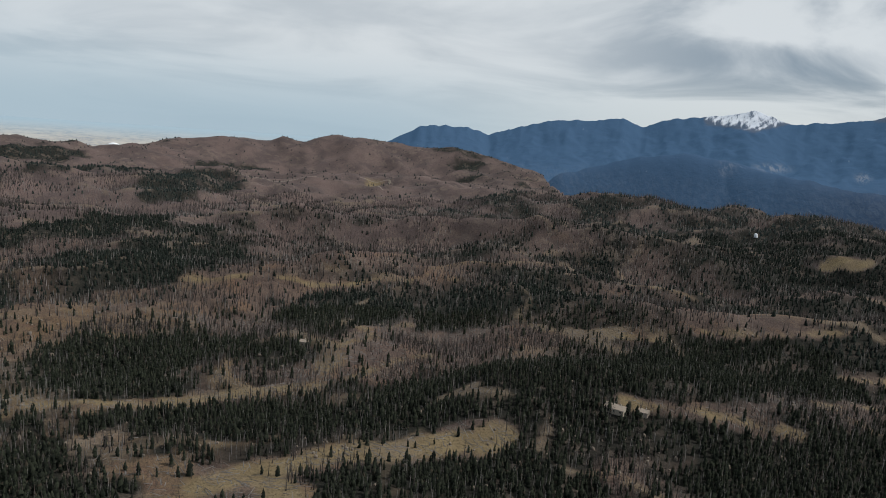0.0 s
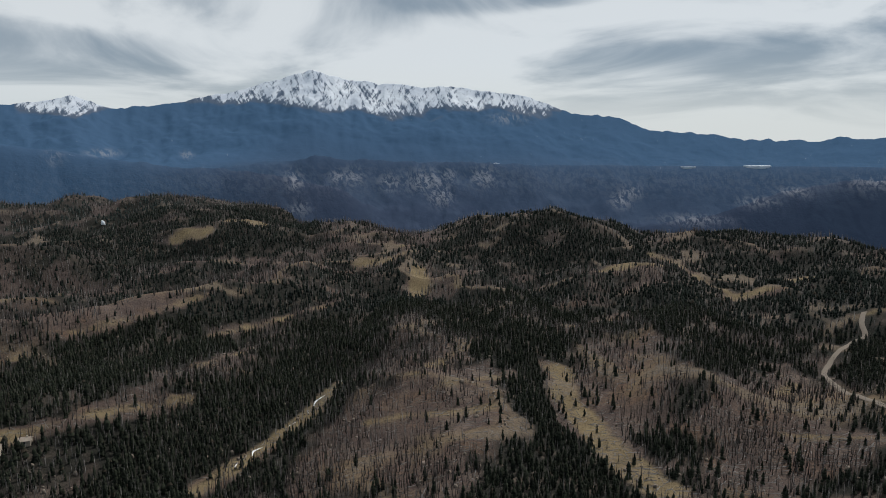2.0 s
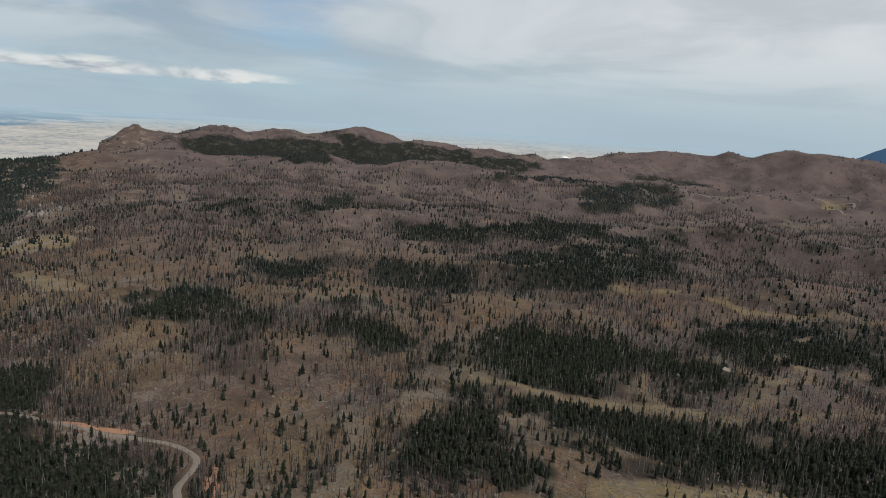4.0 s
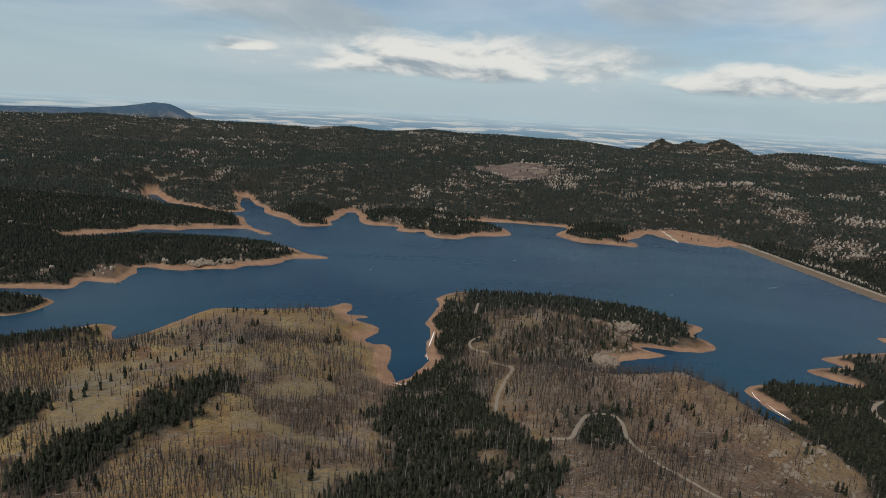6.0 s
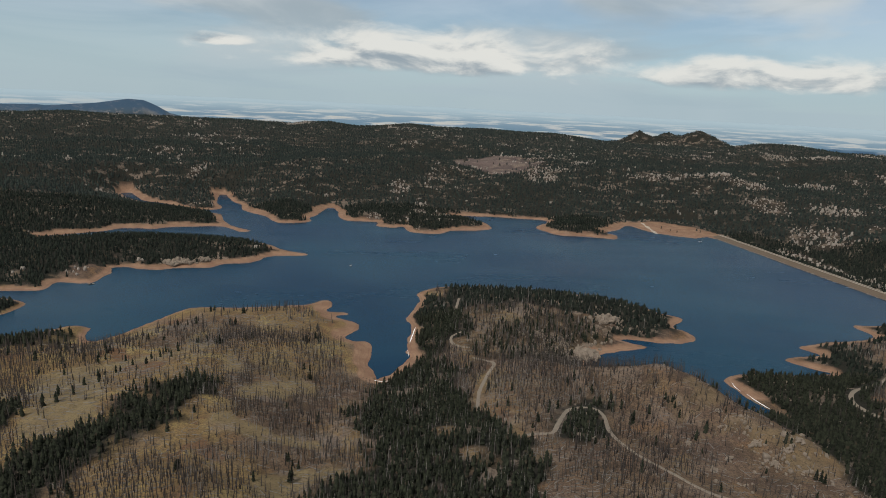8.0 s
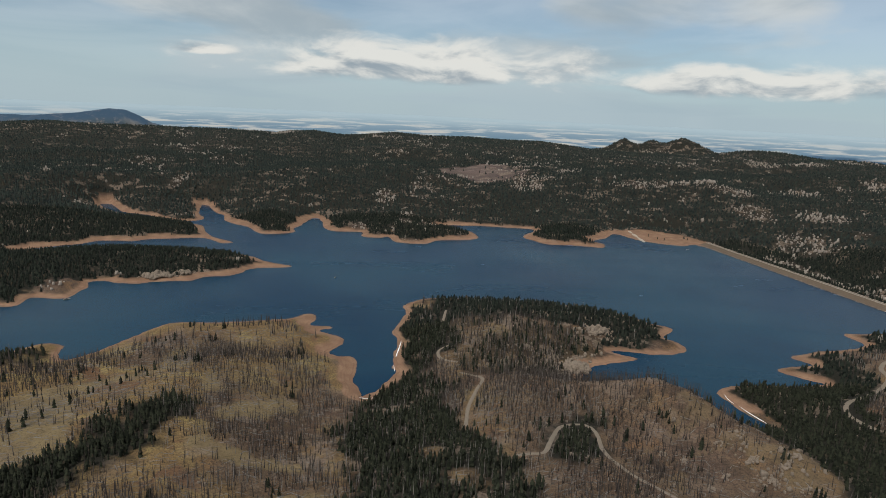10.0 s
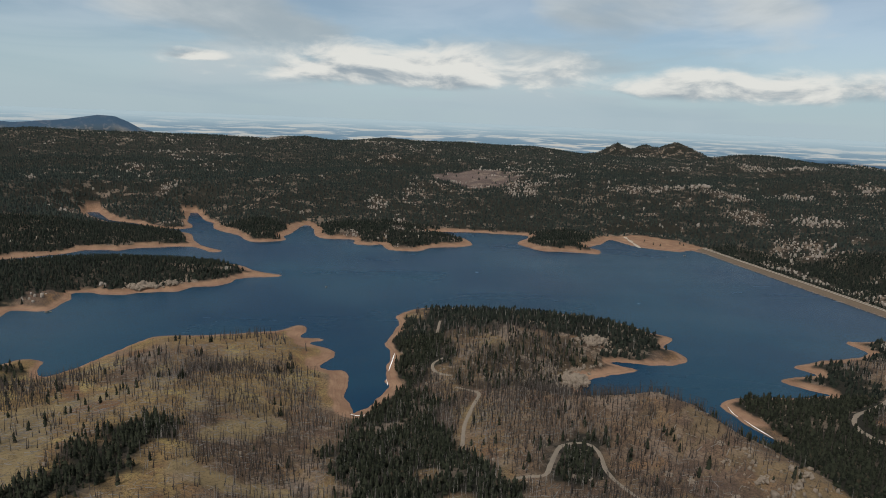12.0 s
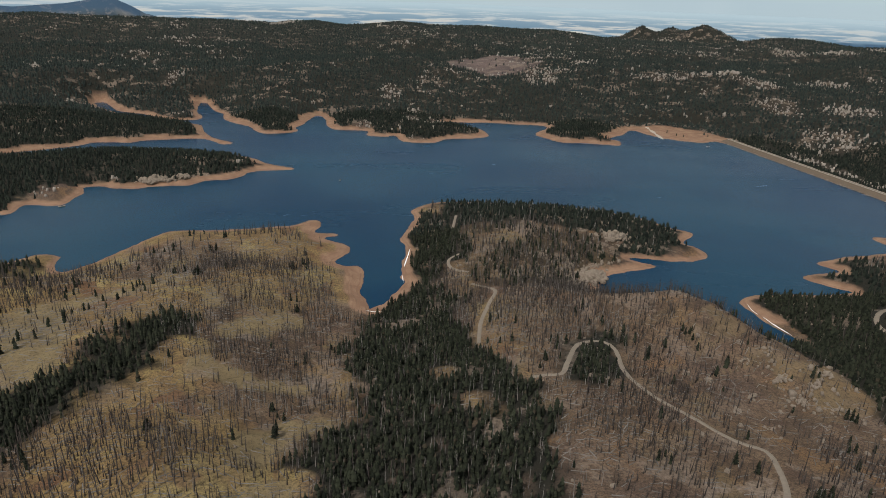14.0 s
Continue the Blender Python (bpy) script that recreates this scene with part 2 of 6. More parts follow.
def foliage_look(dark, light):
    def build(t):
        r = t.add("ShaderNodeNewGeometry").outputs["Random Per Island"]
        at = t.add("ShaderNodeTexCoord").outputs["Object"]
        k = t.math("ADD", t.math("MULTIPLY", r, 0.7), t.math("MULTIPLY", t.noise(at, 0.9, 3, 0.6), 0.4))
        c = t.mix(t.ramp(k, 0.1, 1.0), dark, light)
        return plain_surface(t, t.mix(t.ramp(r, 0.95, 0.99), c, (0.036, 0.030, 0.022)), 0.9, spec=0.04)
    return build


def wood_look(dark, light):
    def build(t):
        r = t.add("ShaderNodeNewGeometry").outputs["Random Per Island"]
        at = t.add("ShaderNodeTexCoord").outputs["Object"]
        grain = t.noise(t.vmath("MULTIPLY", at, (6.0, 6.0, 0.8)), 1.0, 3, 0.6)
        k = t.math("ADD", t.math("MULTIPLY", r, 0.75), t.math("MULTIPLY", grain, 0.35))
        return plain_surface(t, t.mix(k, dark, light), 0.9, grain, 0.3, 0.05)
    return build


def stone_look(dark, light, scale=0.6):
    def build(t):
        at = t.add("ShaderNodeTexCoord").outputs["Object"]
        r = t.add("ShaderNodeNewGeometry").outputs["Random Per Island"]
        a, b = t.noise(at, scale, 5, 0.65), t.noise(at, scale * 5, 3, 0.6)
        c = t.mix(t.math("ADD", t.math("MULTIPLY", a, 0.7), t.math("MULTIPLY", r, 0.3)), dark, light)
        c = t.mix(t.ramp(b, 0.55, 0.75), c, tuple(v * 0.55 for v in dark))
        return plain_surface(t, c, 0.92, t.math("ADD", a, t.math("MULTIPLY", b, 0.4)), 0.6, 0.3)
    return build


def mountain_look(t):
    at = t.add("ShaderNodeTexCoord").outputs["Object"]
    a, b = t.noise(at, 0.0035, 6, 0.62), t.noise(at, 0.02, 5, 0.68)
    slope = t.add("ShaderNodeCombineXYZ", X=t.math("MULTIPLY", t.attr("across"), 3.0), Y=t.math("MULTIPLY", t.attr("tall"), 0.9), Z=0.0).outputs[0]
    counter = t.add("ShaderNodeCombineXYZ", X=t.math("MULTIPLY", t.math("SUBTRACT", t.attr("across"), t.math("MULTIPLY", t.attr("tall"), 1.1)), 2.6), Y=t.math("MULTIPLY", t.attr("tall"), 0.8), Z=7.0).outputs[0]
    rib = t.math("ADD", t.math("MULTIPLY", t.noise(slope, 1.0, 7, 0.68, 0.4), 0.55), t.math("MULTIPLY", t.noise(counter, 1.0, 7, 0.68, 0.4), 0.45))
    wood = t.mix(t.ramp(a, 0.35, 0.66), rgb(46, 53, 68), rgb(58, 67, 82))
    # darker streaks in the colour stand for gullies
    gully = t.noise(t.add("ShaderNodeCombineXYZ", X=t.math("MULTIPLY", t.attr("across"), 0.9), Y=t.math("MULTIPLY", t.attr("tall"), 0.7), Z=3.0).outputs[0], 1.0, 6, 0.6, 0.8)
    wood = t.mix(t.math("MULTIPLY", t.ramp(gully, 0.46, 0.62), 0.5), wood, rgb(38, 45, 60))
    # haze of the far air put into the colour, bluer with distance
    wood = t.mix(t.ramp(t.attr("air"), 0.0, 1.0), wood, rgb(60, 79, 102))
    crack = t.noise(t.add("ShaderNodeCombineXYZ", X=t.math("MULTIPLY", t.attr("across"), 3.0), Y=t.math("MULTIPLY", t.attr("tall"), 2.0), Z=5.0).outputs[0], 1.0, 6, 0.72, 0.5)
    wood = t.mix(t.math("MULTIPLY", t.ramp(crack, 0.44, 0.58), t.attr("cliff")), wood, rgb(128, 129, 134))
    patches = t.math("MULTIPLY", t.ramp(crack, 0.66, 0.70), t.ramp(t.attr("air"), 0.3, 0.6))
    wood = t.mix(t.math("MULTIPLY", patches, 0.5), wood, rgb(150, 158, 168))
    snow = t.ramp(t.math("ADD", t.math("MULTIPLY", t.attr("snow"), 0.66), t.math("MULTIPLY", t.math("SUBTRACT", rib, 0.5), t.ramp(t.attr("snow"), 0.0, 0.35, 0.0, 4.2))), 0.28, 0.66)
    scree = t.mix(t.ramp(t.attr("snow"), 0.0, 0.3), wood, rgb(84, 86, 94))
    colour = t.mix(snow, scree, t.mix(t.ramp(a, 0.4, 0.6), rgb(230, 231, 232), rgb(204, 207, 212)))
    # the same haze again, as a faint glow from the slopes
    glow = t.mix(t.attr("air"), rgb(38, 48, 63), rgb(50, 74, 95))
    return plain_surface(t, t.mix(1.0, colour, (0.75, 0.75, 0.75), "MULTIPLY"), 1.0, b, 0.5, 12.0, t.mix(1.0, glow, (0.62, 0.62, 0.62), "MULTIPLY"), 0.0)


GROUND = material("ground", ground_look)
WATER = material("water", water_look)
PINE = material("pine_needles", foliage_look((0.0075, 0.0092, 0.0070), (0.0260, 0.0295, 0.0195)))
# farther pines get bluer needles: the haze of the air put into their colour
MID_PINE = material("hazed_mid_needles", foliage_look((0.0062, 0.0084, 0.0075), (0.0195, 0.0240, 0.0185)))
FAR_PINE = material("hazed_far_needles", foliage_look((0.0105, 0.0145, 0.0145), (0.0290, 0.0370, 0.0320)))
BARK = material("bark", wood_look((0.045, 0.032, 0.025), (0.10, 0.07, 0.05)))
SNAG = material("charred_wood", wood_look((0.013, 0.010, 0.009), (0.050, 0.042, 0.037)))
ASPEN = material("pale_bark", wood_look((0.050, 0.047, 0.045), (0.165, 0.155, 0.145)))
GRANITE = material("granite", stone_look((0.090, 0.074, 0.060), (0.225, 0.184, 0.146)))
PALE_GRANITE = material("pale_granite", stone_look((0.120, 0.106, 0.094), (0.330, 0.290, 0.250)))
RIPRAP = material("riprap", stone_look((0.066, 0.050, 0.037), (0.140, 0.105, 0.076), 0.9))
MOUNTAIN = material("mountain", mountain_look)
ROAD = material("gravel_road", lambda t: plain_surface(t, t.mix(t.noise(t.add("ShaderNodeTexCoord").outputs["Object"], 0.35, 5, 0.65), (0.125, 0.105, 0.084), (0.210, 0.176, 0.142)), 0.95, spec=0.1))
REDSOIL = material("red_soil", lambda t: plain_surface(t, t.mix(t.noise(t.add("ShaderNodeTexCoord").outputs["Object"], 0.2, 5, 0.65), (0.20, 0.105, 0.065), (0.32, 0.18, 0.115)), 0.95, spec=0.1))
SNOW = material("snow", lambda t: plain_surface(t, t.mix(t.noise(t.add("ShaderNodeTexCoord").outputs["Object"], 0.4, 4, 0.6), (0.62, 0.64, 0.67), (0.86, 0.87, 0.88)), 0.7))
ICE = material("lake_ice", lambda t: plain_surface(t, t.mix(t.noise(t.add("ShaderNodeTexCoord").outputs["Object"], 0.02, 4, 0.6), rgb(168, 178, 188), rgb(206, 212, 218)), 0.6))
WALL = material("painted_wall", lambda t: plain_surface(t, t.mix(t.noise(t.add("ShaderNodeTexCoord").outputs["Object"], 0.8, 4, 0.6), (0.28, 0.235, 0.18), (0.40, 0.34, 0.27)), 0.8))
TIMBER = material("timber", wood_look((0.12, 0.075, 0.045), (0.24, 0.16, 0.10)))
ROOFING = material("roofing", lambda t: plain_surface(t, t.mix(t.noise(t.add("ShaderNodeTexCoord").outputs["Object"], 0.6, 4, 0.6), (0.22, 0.18, 0.14), (0.36, 0.30, 0.24)), 0.8))
PANE = material("window_pane", lambda t: plain_surface(t, (0.02, 0.025, 0.03), 0.1, spec=0.5))
CONCRETE = material("concrete", stone_look((0.26, 0.23, 0.19), (0.40, 0.36, 0.30), 0.8))
STEEL = material("galvanised_steel", lambda t: plain_surface(t, t.mix(t.noise(t.add("ShaderNodeTexCoord").outputs["Object"], 3.0, 3, 0.6), (0.35, 0.36, 0.37), (0.5, 0.5, 0.5)), 0.5))


# ---- plan of the land ----
SHORE_WEST = [(-546, 724), (-486, 727), (-443, 735), (-433, 742), (-436, 770), (-420, 772), (-396, 772), (-394, 798), (-393, 822),
              (-403, 843), (-386, 851), (-368, 844), (-350, 843), (-333, 849), (-313, 860), (-285, 864), (-270, 887), (-244, 895),
              (-228, 912), (-222, 936), (-200, 948), (-168, 960), (-211, 987), (-247, 1022), (-319, 1046), (-400, 1050), (-470, 1046),
              (-560, 1000), (-590, 1008), (-561, 1030), (-541, 1048), (-514, 1071), (-503, 1094), (-476, 1100), (-449, 1099), (-436, 1117),
              (-398, 1131), (-357, 1144), (-330, 1130), (-309, 1105), (-291, 1117), (-323, 1143), (-343, 1165)]
SHORE_NORTH = [(-365, 1205), (-395, 1265), (-513, 1319), (-591, 1369), (-662, 1450), (-648, 1478), (-603, 1407), (-572, 1372), (-527, 1352),
               (-484, 1322), (-454, 1298), (-415, 1302), (-404, 1325), (-412, 1350), (-432, 1385), (-454, 1474), (-462, 1508), (-438, 1488),
               (-408, 1418), (-377, 1374), (-356, 1317), (-326, 1281), (-298, 1252), (-279, 1218), (-254, 1197), (-220, 1210), (-206, 1230),
               (-216, 1258), (-206, 1300), (-200, 1365), (-190, 1385), (-170, 1345), (-161, 1288), (-140, 1248), (-104, 1247), (-84, 1243)]
SHORE_RAMP = [(-82, 1206), (-51, 1198), (-31, 1209), (-18, 1166), (9, 1154), (37, 1158), (50, 1178), (68, 1193), (98, 1198), (131, 1220),
              (136, 1253), (122, 1295), (66, 1345), (130, 1357), (188, 1350), (257, 1338), (254, 1307), (225, 1256), (241, 1214), (262, 1186),
              (299, 1186), (338, 1177), (362, 1175), (370, 1211), (357, 1230), (378, 1258), (397, 1275), (424, 1315), (444, 1277), (460, 1248),
              (487, 1230), (525, 1210), (571, 1192)]
SHORE_EAST = [(640, 750), (604, 728), (555, 720), (514, 716), (517, 686), (494, 665), (445, 654), (407, 637), (415, 614),
              (371, 602), (387, 578), (399, 567), (359, 560), (326, 562), (288, 548), (287, 520), (294, 488), (297, 476),
              (277, 462), (262, 488), (248, 516), (227, 538), (200, 544), (172, 553), (170, 572)]
SHORE_POINT = [(178, 589), (195, 603), (214, 610), (238, 621), (217, 641), (235, 640), (257, 635), (297, 645), (299, 675),
               (291, 688), (311, 718), (292, 738), (262, 775), (168, 812), (60, 818), (27, 811), (-1, 781), (2, 749),
               (-10, 689), (-2, 657), (-6, 622), (-9, 583), (-5, 569), (-30, 519)]
SHORE_BURN = [(-34, 535), (-40, 552), (-41, 585), (-45, 608), (-62, 612), (-71, 622), (-61, 636), (-58, 654), (-66, 666), (-87, 680),
              (-76, 689), (-76, 697), (-102, 700), (-97, 713), (-100, 733), (-113, 737), (-137, 716), (-201, 701), (-249, 692), (-264, 662),
              (-278, 624), (-301, 585), (-315, 593), (-321, 619), (-343, 624), (-367, 598), (-405, 572), (-434, 553), (-500, 545),
              (-540, 590), (-470, 615), (-444, 631), (-429, 645), (-423, 669), (-426, 692), (-463, 703), (-489, 703), (-531, 707)]
DAM_A, DAM_B = (571.0, 1192.0), (646.0, 752.0)


def smooth_ring(points, per=4):
    """A closed Catmull-Rom curve through the points."""
    p = np.array(points, float)
    a, b, c, d = np.roll(p, 1, 0), p, np.roll(p, -1, 0), np.roll(p, -2, 0)
    out = []
    for k in range(per):
        t = k / per
        out.append(0.5 * (2 * b + (c - a) * t + (2 * a - 5 * b + 4 * c - d) * t * t + (3 * b - a - 3 * c + d) * t ** 3))
    return np.stack(out, 1).reshape(-1, 2)


SHORE = smooth_ring(SHORE_WEST + SHORE_NORTH + SHORE_RAMP + SHORE_EAST + SHORE_POINT + SHORE_BURN)


def ring_distance(x, y, ring):
    """Signed distance to a closed ring: positive outside."""
    best = np.full(x.shape, 1e12)
    inside = np.zeros(x.shape, bool)
    for (ax, ay), (bx, by) in zip(ring, np.roll(ring, -1, 0)):
        ex, ey = bx - ax, by - ay
        t = np.clip(((x - ax) * ex + (y - ay) * ey) / (ex * ex + ey * ey + 1e-9), 0, 1)
        best = np.minimum(best, (x - ax - t * ex) ** 2 + (y - ay - t * ey) ** 2)
        inside ^= ((ay > y) != (by > y)) & (x < (bx - ax) * (y - ay) / (by - ay + 1e-12) + ax)
    best = np.sqrt(best)
    return np.where(inside, -best, best)


def beach_width(x, y):
    """How far the bare sand reaches up from the water."""
    r, az = np.hypot(x, y + 18), np.degrees(np.arctan2(x, y + 18))
    wide = np.clip((y - 760) / 120, 0, 1)
    return 12 + 3 * wide + 5 * fractal(x, y, 24, 3, 61) + (5 + 5 * wide) * fractal(x, y, 110, 2, 65) + 95 * np.exp(-((x - 512) / 75) ** 2 - ((y - 1305) / 85) ** 2) - 9 * ((az < -12) & (y < 690)) + 4 * ((az > -12) & (az < -2) & (r < 800))


def shore_distance(x, y):
    d = np.full(x.shape, 900.0)
    near = (x > -1150) & (x < 1250) & (y > 50) & (y < 2050)
    d[near] = np.minimum(ring_distance(x[near], y[near], SHORE), 900)
    d = d + 4.6 * fractal(x, y, 30, 4, 271, 0.65) * np.clip((60 - np.abs(d)) / 40, 0, 1)
    return d


def line_distance(x, y, line):
    """Distance to a polyline of (x, y, value ...) points and the values at the nearest place."""
    best = np.full(x.shape, 1e12)
    value = np.zeros(x.shape)
    for a, b in zip(line[:-1], line[1:]):
        ex, ey = b[0] - a[0], b[1] - a[1]
        t = np.clip(((x - a[0]) * ex + (y - a[1]) * ey) / (ex * ex + ey * ey + 1e-9), 0, 1)
        d = (x - a[0] - t * ex) ** 2 + (y - a[1] - t * ey) ** 2
        if len(a) > 2:
            value = np.where(d < best, a[2] + t * (b[2] - a[2]), value)
        best = np.minimum(best, d)
    return np.sqrt(best), value


def hashed(ix, iy, seed):
    h = (ix.astype(np.int64) * 374761393 + iy.astype(np.int64) * 668265263 + seed * 974634777) & 0x7FFFFFFF
    h = ((h ^ (h >> 13)) * 1274126177) & 0x7FFFFFFF
    return ((h ^ (h >> 16)) & 0xFFFFF) / 1048575.0


def value_noise(x, y, seed=0):
    """Smooth noise in -1 .. 1 with cells of size one."""
    ix, iy = np.floor(x), np.floor(y)
    fx, fy = x - ix, y - iy
    ux, uy = fx ** 3 * (fx * (fx * 6 - 15) + 10), fy ** 3 * (fy * (fy * 6 - 15) + 10)
    a, b = hashed(ix, iy, seed), hashed(ix + 1, iy, seed)
    c, d = hashed(ix, iy + 1, seed), hashed(ix + 1, iy + 1, seed)
    return 2 * (a + (b - a) * ux + (c - a) * uy + (a - b - c + d) * ux * uy) - 1


def fractal(x, y, size, octaves=4, seed=0, gain=0.5):
    total, amp, norm = 0.0, 1.0, 0.0
    for k in range(octaves):
        total = total + amp * value_noise(x / size + 17.3 * k, y / size - 9.1 * k, seed + k)
        norm += amp
        amp, size = amp * gain, size * 0.47
    return total / norm


def plan_xy(az, r):
    return r * math.sin(radians(az)), -18 + r * math.cos(radians(az))


def crest(width, *points):
    """A ridge: its crest as (bearing, distance, height) points and the width of its flanks."""
    return width, [(*plan_xy(az, r), z) for az, r, z in points]


CRESTS_NORTH = []
CRESTS_NORTH.append(crest(480, (-75, 3000, 150), (-45, 2900, 130), (-30, 2900, 112), (-27.8, 2900, 121), (-25, 2900, 116), (-18.7, 2900, 112), (-14.5, 2900, 111),
          (-11, 2900, 100), (-10.1, 2900, 110), (-7.9, 2900, 116), (-5.5, 2900, 101), (-3.7, 2900, 109), (-1.3, 2900, 124), (1.1, 2900, 113), (3.9, 2900, 117), (6.3, 2900, 105)))
CRESTS_NORTH.append(crest(440, (6.3, 2900, 105), (8.7, 2900, 103), (11, 2900, 107), (13.4, 2900, 95), (15.7, 2900, 82), (21, 2900, 84), (25.4, 2900, 76), (26.6, 2850, 110),
          (27.9, 2800, 129), (29.4, 2750, 122), (31.5, 2700, 108), (33.3, 2650, 120), (35, 2600, 110), (36.8, 2500, 110)))
CRESTS_NORTH.append(crest(230, (36.8, 2480, 106), (38.2, 2350, 84), (39.6, 2350, 66), (41.4, 2350, 63), (42.7, 2350, 55), (44, 2300, 36), (45.2, 2250, 8), (45.9, 2200, -18)))
CRESTS_NORTH.append(crest(120, (-40, 3550, 112), (-30, 3550, 124), (-28, 3500, 127), (-25.7, 3500, 140), (-24.6, 3500, 153), (-23.4, 3500, 166), (-22.3, 3500, 163), (-21.3, 3500, 138), (-20.3, 3500, 104)))
CRESTS_NORTH.append(crest(100, (16.0, 3250, 82), (17.0, 3250, 118), (17.7, 3250, 148), (18.3, 3250, 126), (18.9, 3250, 106)))
CRESTS_NORTH.append(crest(80, (19.0, 3300, 104), (19.7, 3300, 136), (20.1, 3300, 146), (20.9, 3300, 120)))
CRESTS_NORTH.append(crest(110, (21.0, 3250, 116), (21.5, 3250, 132), (22.2, 3250, 148), (23.5, 3200, 122), (25, 3200, 86)))
CRESTS_NORTH.append(crest(160, (-30, 1750, 70), (-18, 1850, 62), (-12, 1700, 50)))
CRESTS_NORTH.append(crest(190, (-6, 1900, 66), (6, 1950, 62), (15, 1850, 66), (24, 1900, 70)))
CRESTS_NORTH.append(crest(150, (-2, 2350, 92), (8, 2350, 86), (18, 2350, 92)))
CRESTS_NORTH.append(crest(130, (30, 1750, 46), (36, 1650, 40), (41, 1650, 30)))
CRESTS_EAST = []
CRESTS_EAST.append(crest(95, (46.1, 2000, -6), (47, 2000, 32), (48.5, 1990, 57), (49.6, 1980, 79), (51.2, 1980, 68), (52.3, 1980, 70), (54, 2000, 80), (56, 2100, 80)))
CRESTS_EAST.append(crest(240, (55.5, 2750, 50), (57.2, 2750, 84), (59.2, 2700, 128), (61.4, 2700, 120), (64.8, 2750, 162), (67.2, 2750, 142),
          (71, 2750, 156), (77, 2800, 176), (80.3, 2800, 142), (86.3, 2750, 134), (91.4, 2700, 128), (95, 2700, 116)))
CRESTS_EAST.append(crest(52, (58.9, 2680, 150), (59.2, 2680, 176), (59.5, 2680, 152)))
CRESTS_EAST.append(crest(230, (95, 3000, 110), (99.5, 3000, 156), (103.4, 3000, 176), (106, 3000, 164), (111.2, 3000, 200), (116, 2950, 196),
          (120.7, 2900, 188), (124.2, 2800, 160), (128.6, 2500, 102), (132, 2300, 84)))
CRESTS_EAST.append(crest(230, (62, 2050, 92), (75, 2000, 108), (86, 1950, 104), (94, 1850, 86)))
CRESTS_EAST.append(crest(140, (66, 1350, 62), (75, 1300, 66), (88, 1300, 72), (96, 1250, 62)))
CRESTS_EAST.append(crest(200, (100, 2200, 92), (108, 2100, 84), (118, 2150, 92), (126, 1900, 84)))
CRESTS_EAST.append(crest(80, (84, 900, 62), (98, 850, 70), (112, 900, 76), (124, 980, 74)))
CRESTS_EAST.append(crest(60, (50, 720, 34), (62, 640, 46), (78, 600, 56)))
CRESTS_SOUTH = []
CRESTS_SOUTH.append(crest(200, (128, 1750, 92), (134, 1750, 116), (142, 1650, 122), (150, 1500, 130), (156, 1350, 116)))
CRESTS_SOUTH.append(crest(140, (156, 1350, 116), (161, 1200, 100), (168, 1150, 88), (173, 1150, 94), (178, 1150, 108), (182, 1120, 120), (186, 1120, 108), (190, 1100, 82), (196.6, 1150, 94), (202, 1150, 80), (207, 1150, 82), (222, 1300, 90)))
CRESTS_SOUTH.append(crest(65, (128, 760, 70), (138, 720, 84), (147, 720, 78), (155, 800, 82)))
CRESTS_SOUTH.append(crest(55, (118, 520, 64), (126, 470, 74), (136, 470, 76), (146, 520, 70)))
CRESTS_SOUTH.append(crest(60, (104, 1300, 80), (116, 1250, 92), (130, 1150, 96), (142, 1100, 92)))
CRESTS_SOUTH.append(crest(60, (158, 900, 86), (166, 780, 74), (170, 640, 72), (172, 480, 70)))
CRESTS_SOUTH.append(crest(55, (176, 820, 84), (180, 640, 76), (182, 470, 68), (180, 330, 64)))
CRESTS_SOUTH.append(crest(60, (190, 900, 82), (194, 700, 78), (197, 500, 72)))
CRESTS_SOUTH.append(crest(70, (205, 900, 84), (212, 700, 80), (214, 480, 74)))
CRESTS_SOUTH.append(crest(80, (250, 900, 90), (275, 700, 80), (300, 700, 60)))
BANKS = []
BANKS.append(crest(52, (12.5, 515, 26), (16.7, 522, 33), (19.8, 522, 40), (22, 520, 46), (24.1, 514, 48), (26.3, 508, 44), (28.1, 498, 37), (31, 474, 30), (34, 440, 20)))
BANKS.append(crest(40, (-32, 560, 17), (-26, 590, 18), (-20, 620, 16), (-14, 640, 14)))
DRAWS = []
# swales and stream beds: width and (bearing, distance, height)
DRAWS.append(crest(45, (-4.5, 520, 4), (-7, 420, 14), (-8, 330, 26), (-14, 220, 38), (-30, 150, 48)))
DRAWS.append(crest(32, (-52, 470, 22), (-38, 430, 22), (-28, 380, 34), (-22, 320, 44)))
DRAWS.append(crest(45, (35, 470, 10), (44, 400, 24), (56, 330, 38), (70, 300, 48)))
DRAWS.append(crest(110, (45, 1250, -14), (47, 1500, -8), (46, 1800, 8), (45.8, 2200, 22), (45.6, 2900, 10)))
DRAWS.append(crest(55, (40, 1180, -12), (45, 1020, -8), (46, 900, 4)))
DRAWS.append(crest(40, (150, 300, 46), (158, 450, 48), (163, 620, 54), (168, 850, 62), (171, 1000, 74)))
DRAWS.append(crest(40, (187, 300, 48), (187, 480, 52), (186, 700, 62), (184, 900, 76)))
DRAWS.append(crest(50, (110, 420, 48), (128, 600, 54), (140, 590, 52), (152, 620, 54)))
DRAWS.append(crest(50, (112, 1050, 62), (126, 900, 66), (140, 880, 66), (152, 980, 72)))
DRAWS.append(crest(45, (200, 450, 56), (203, 620, 58), (202, 850, 66)))


DAM_AXIS = np.array([DAM_B[0] - DAM_A[0], DAM_B[1] - DAM_A[1]])
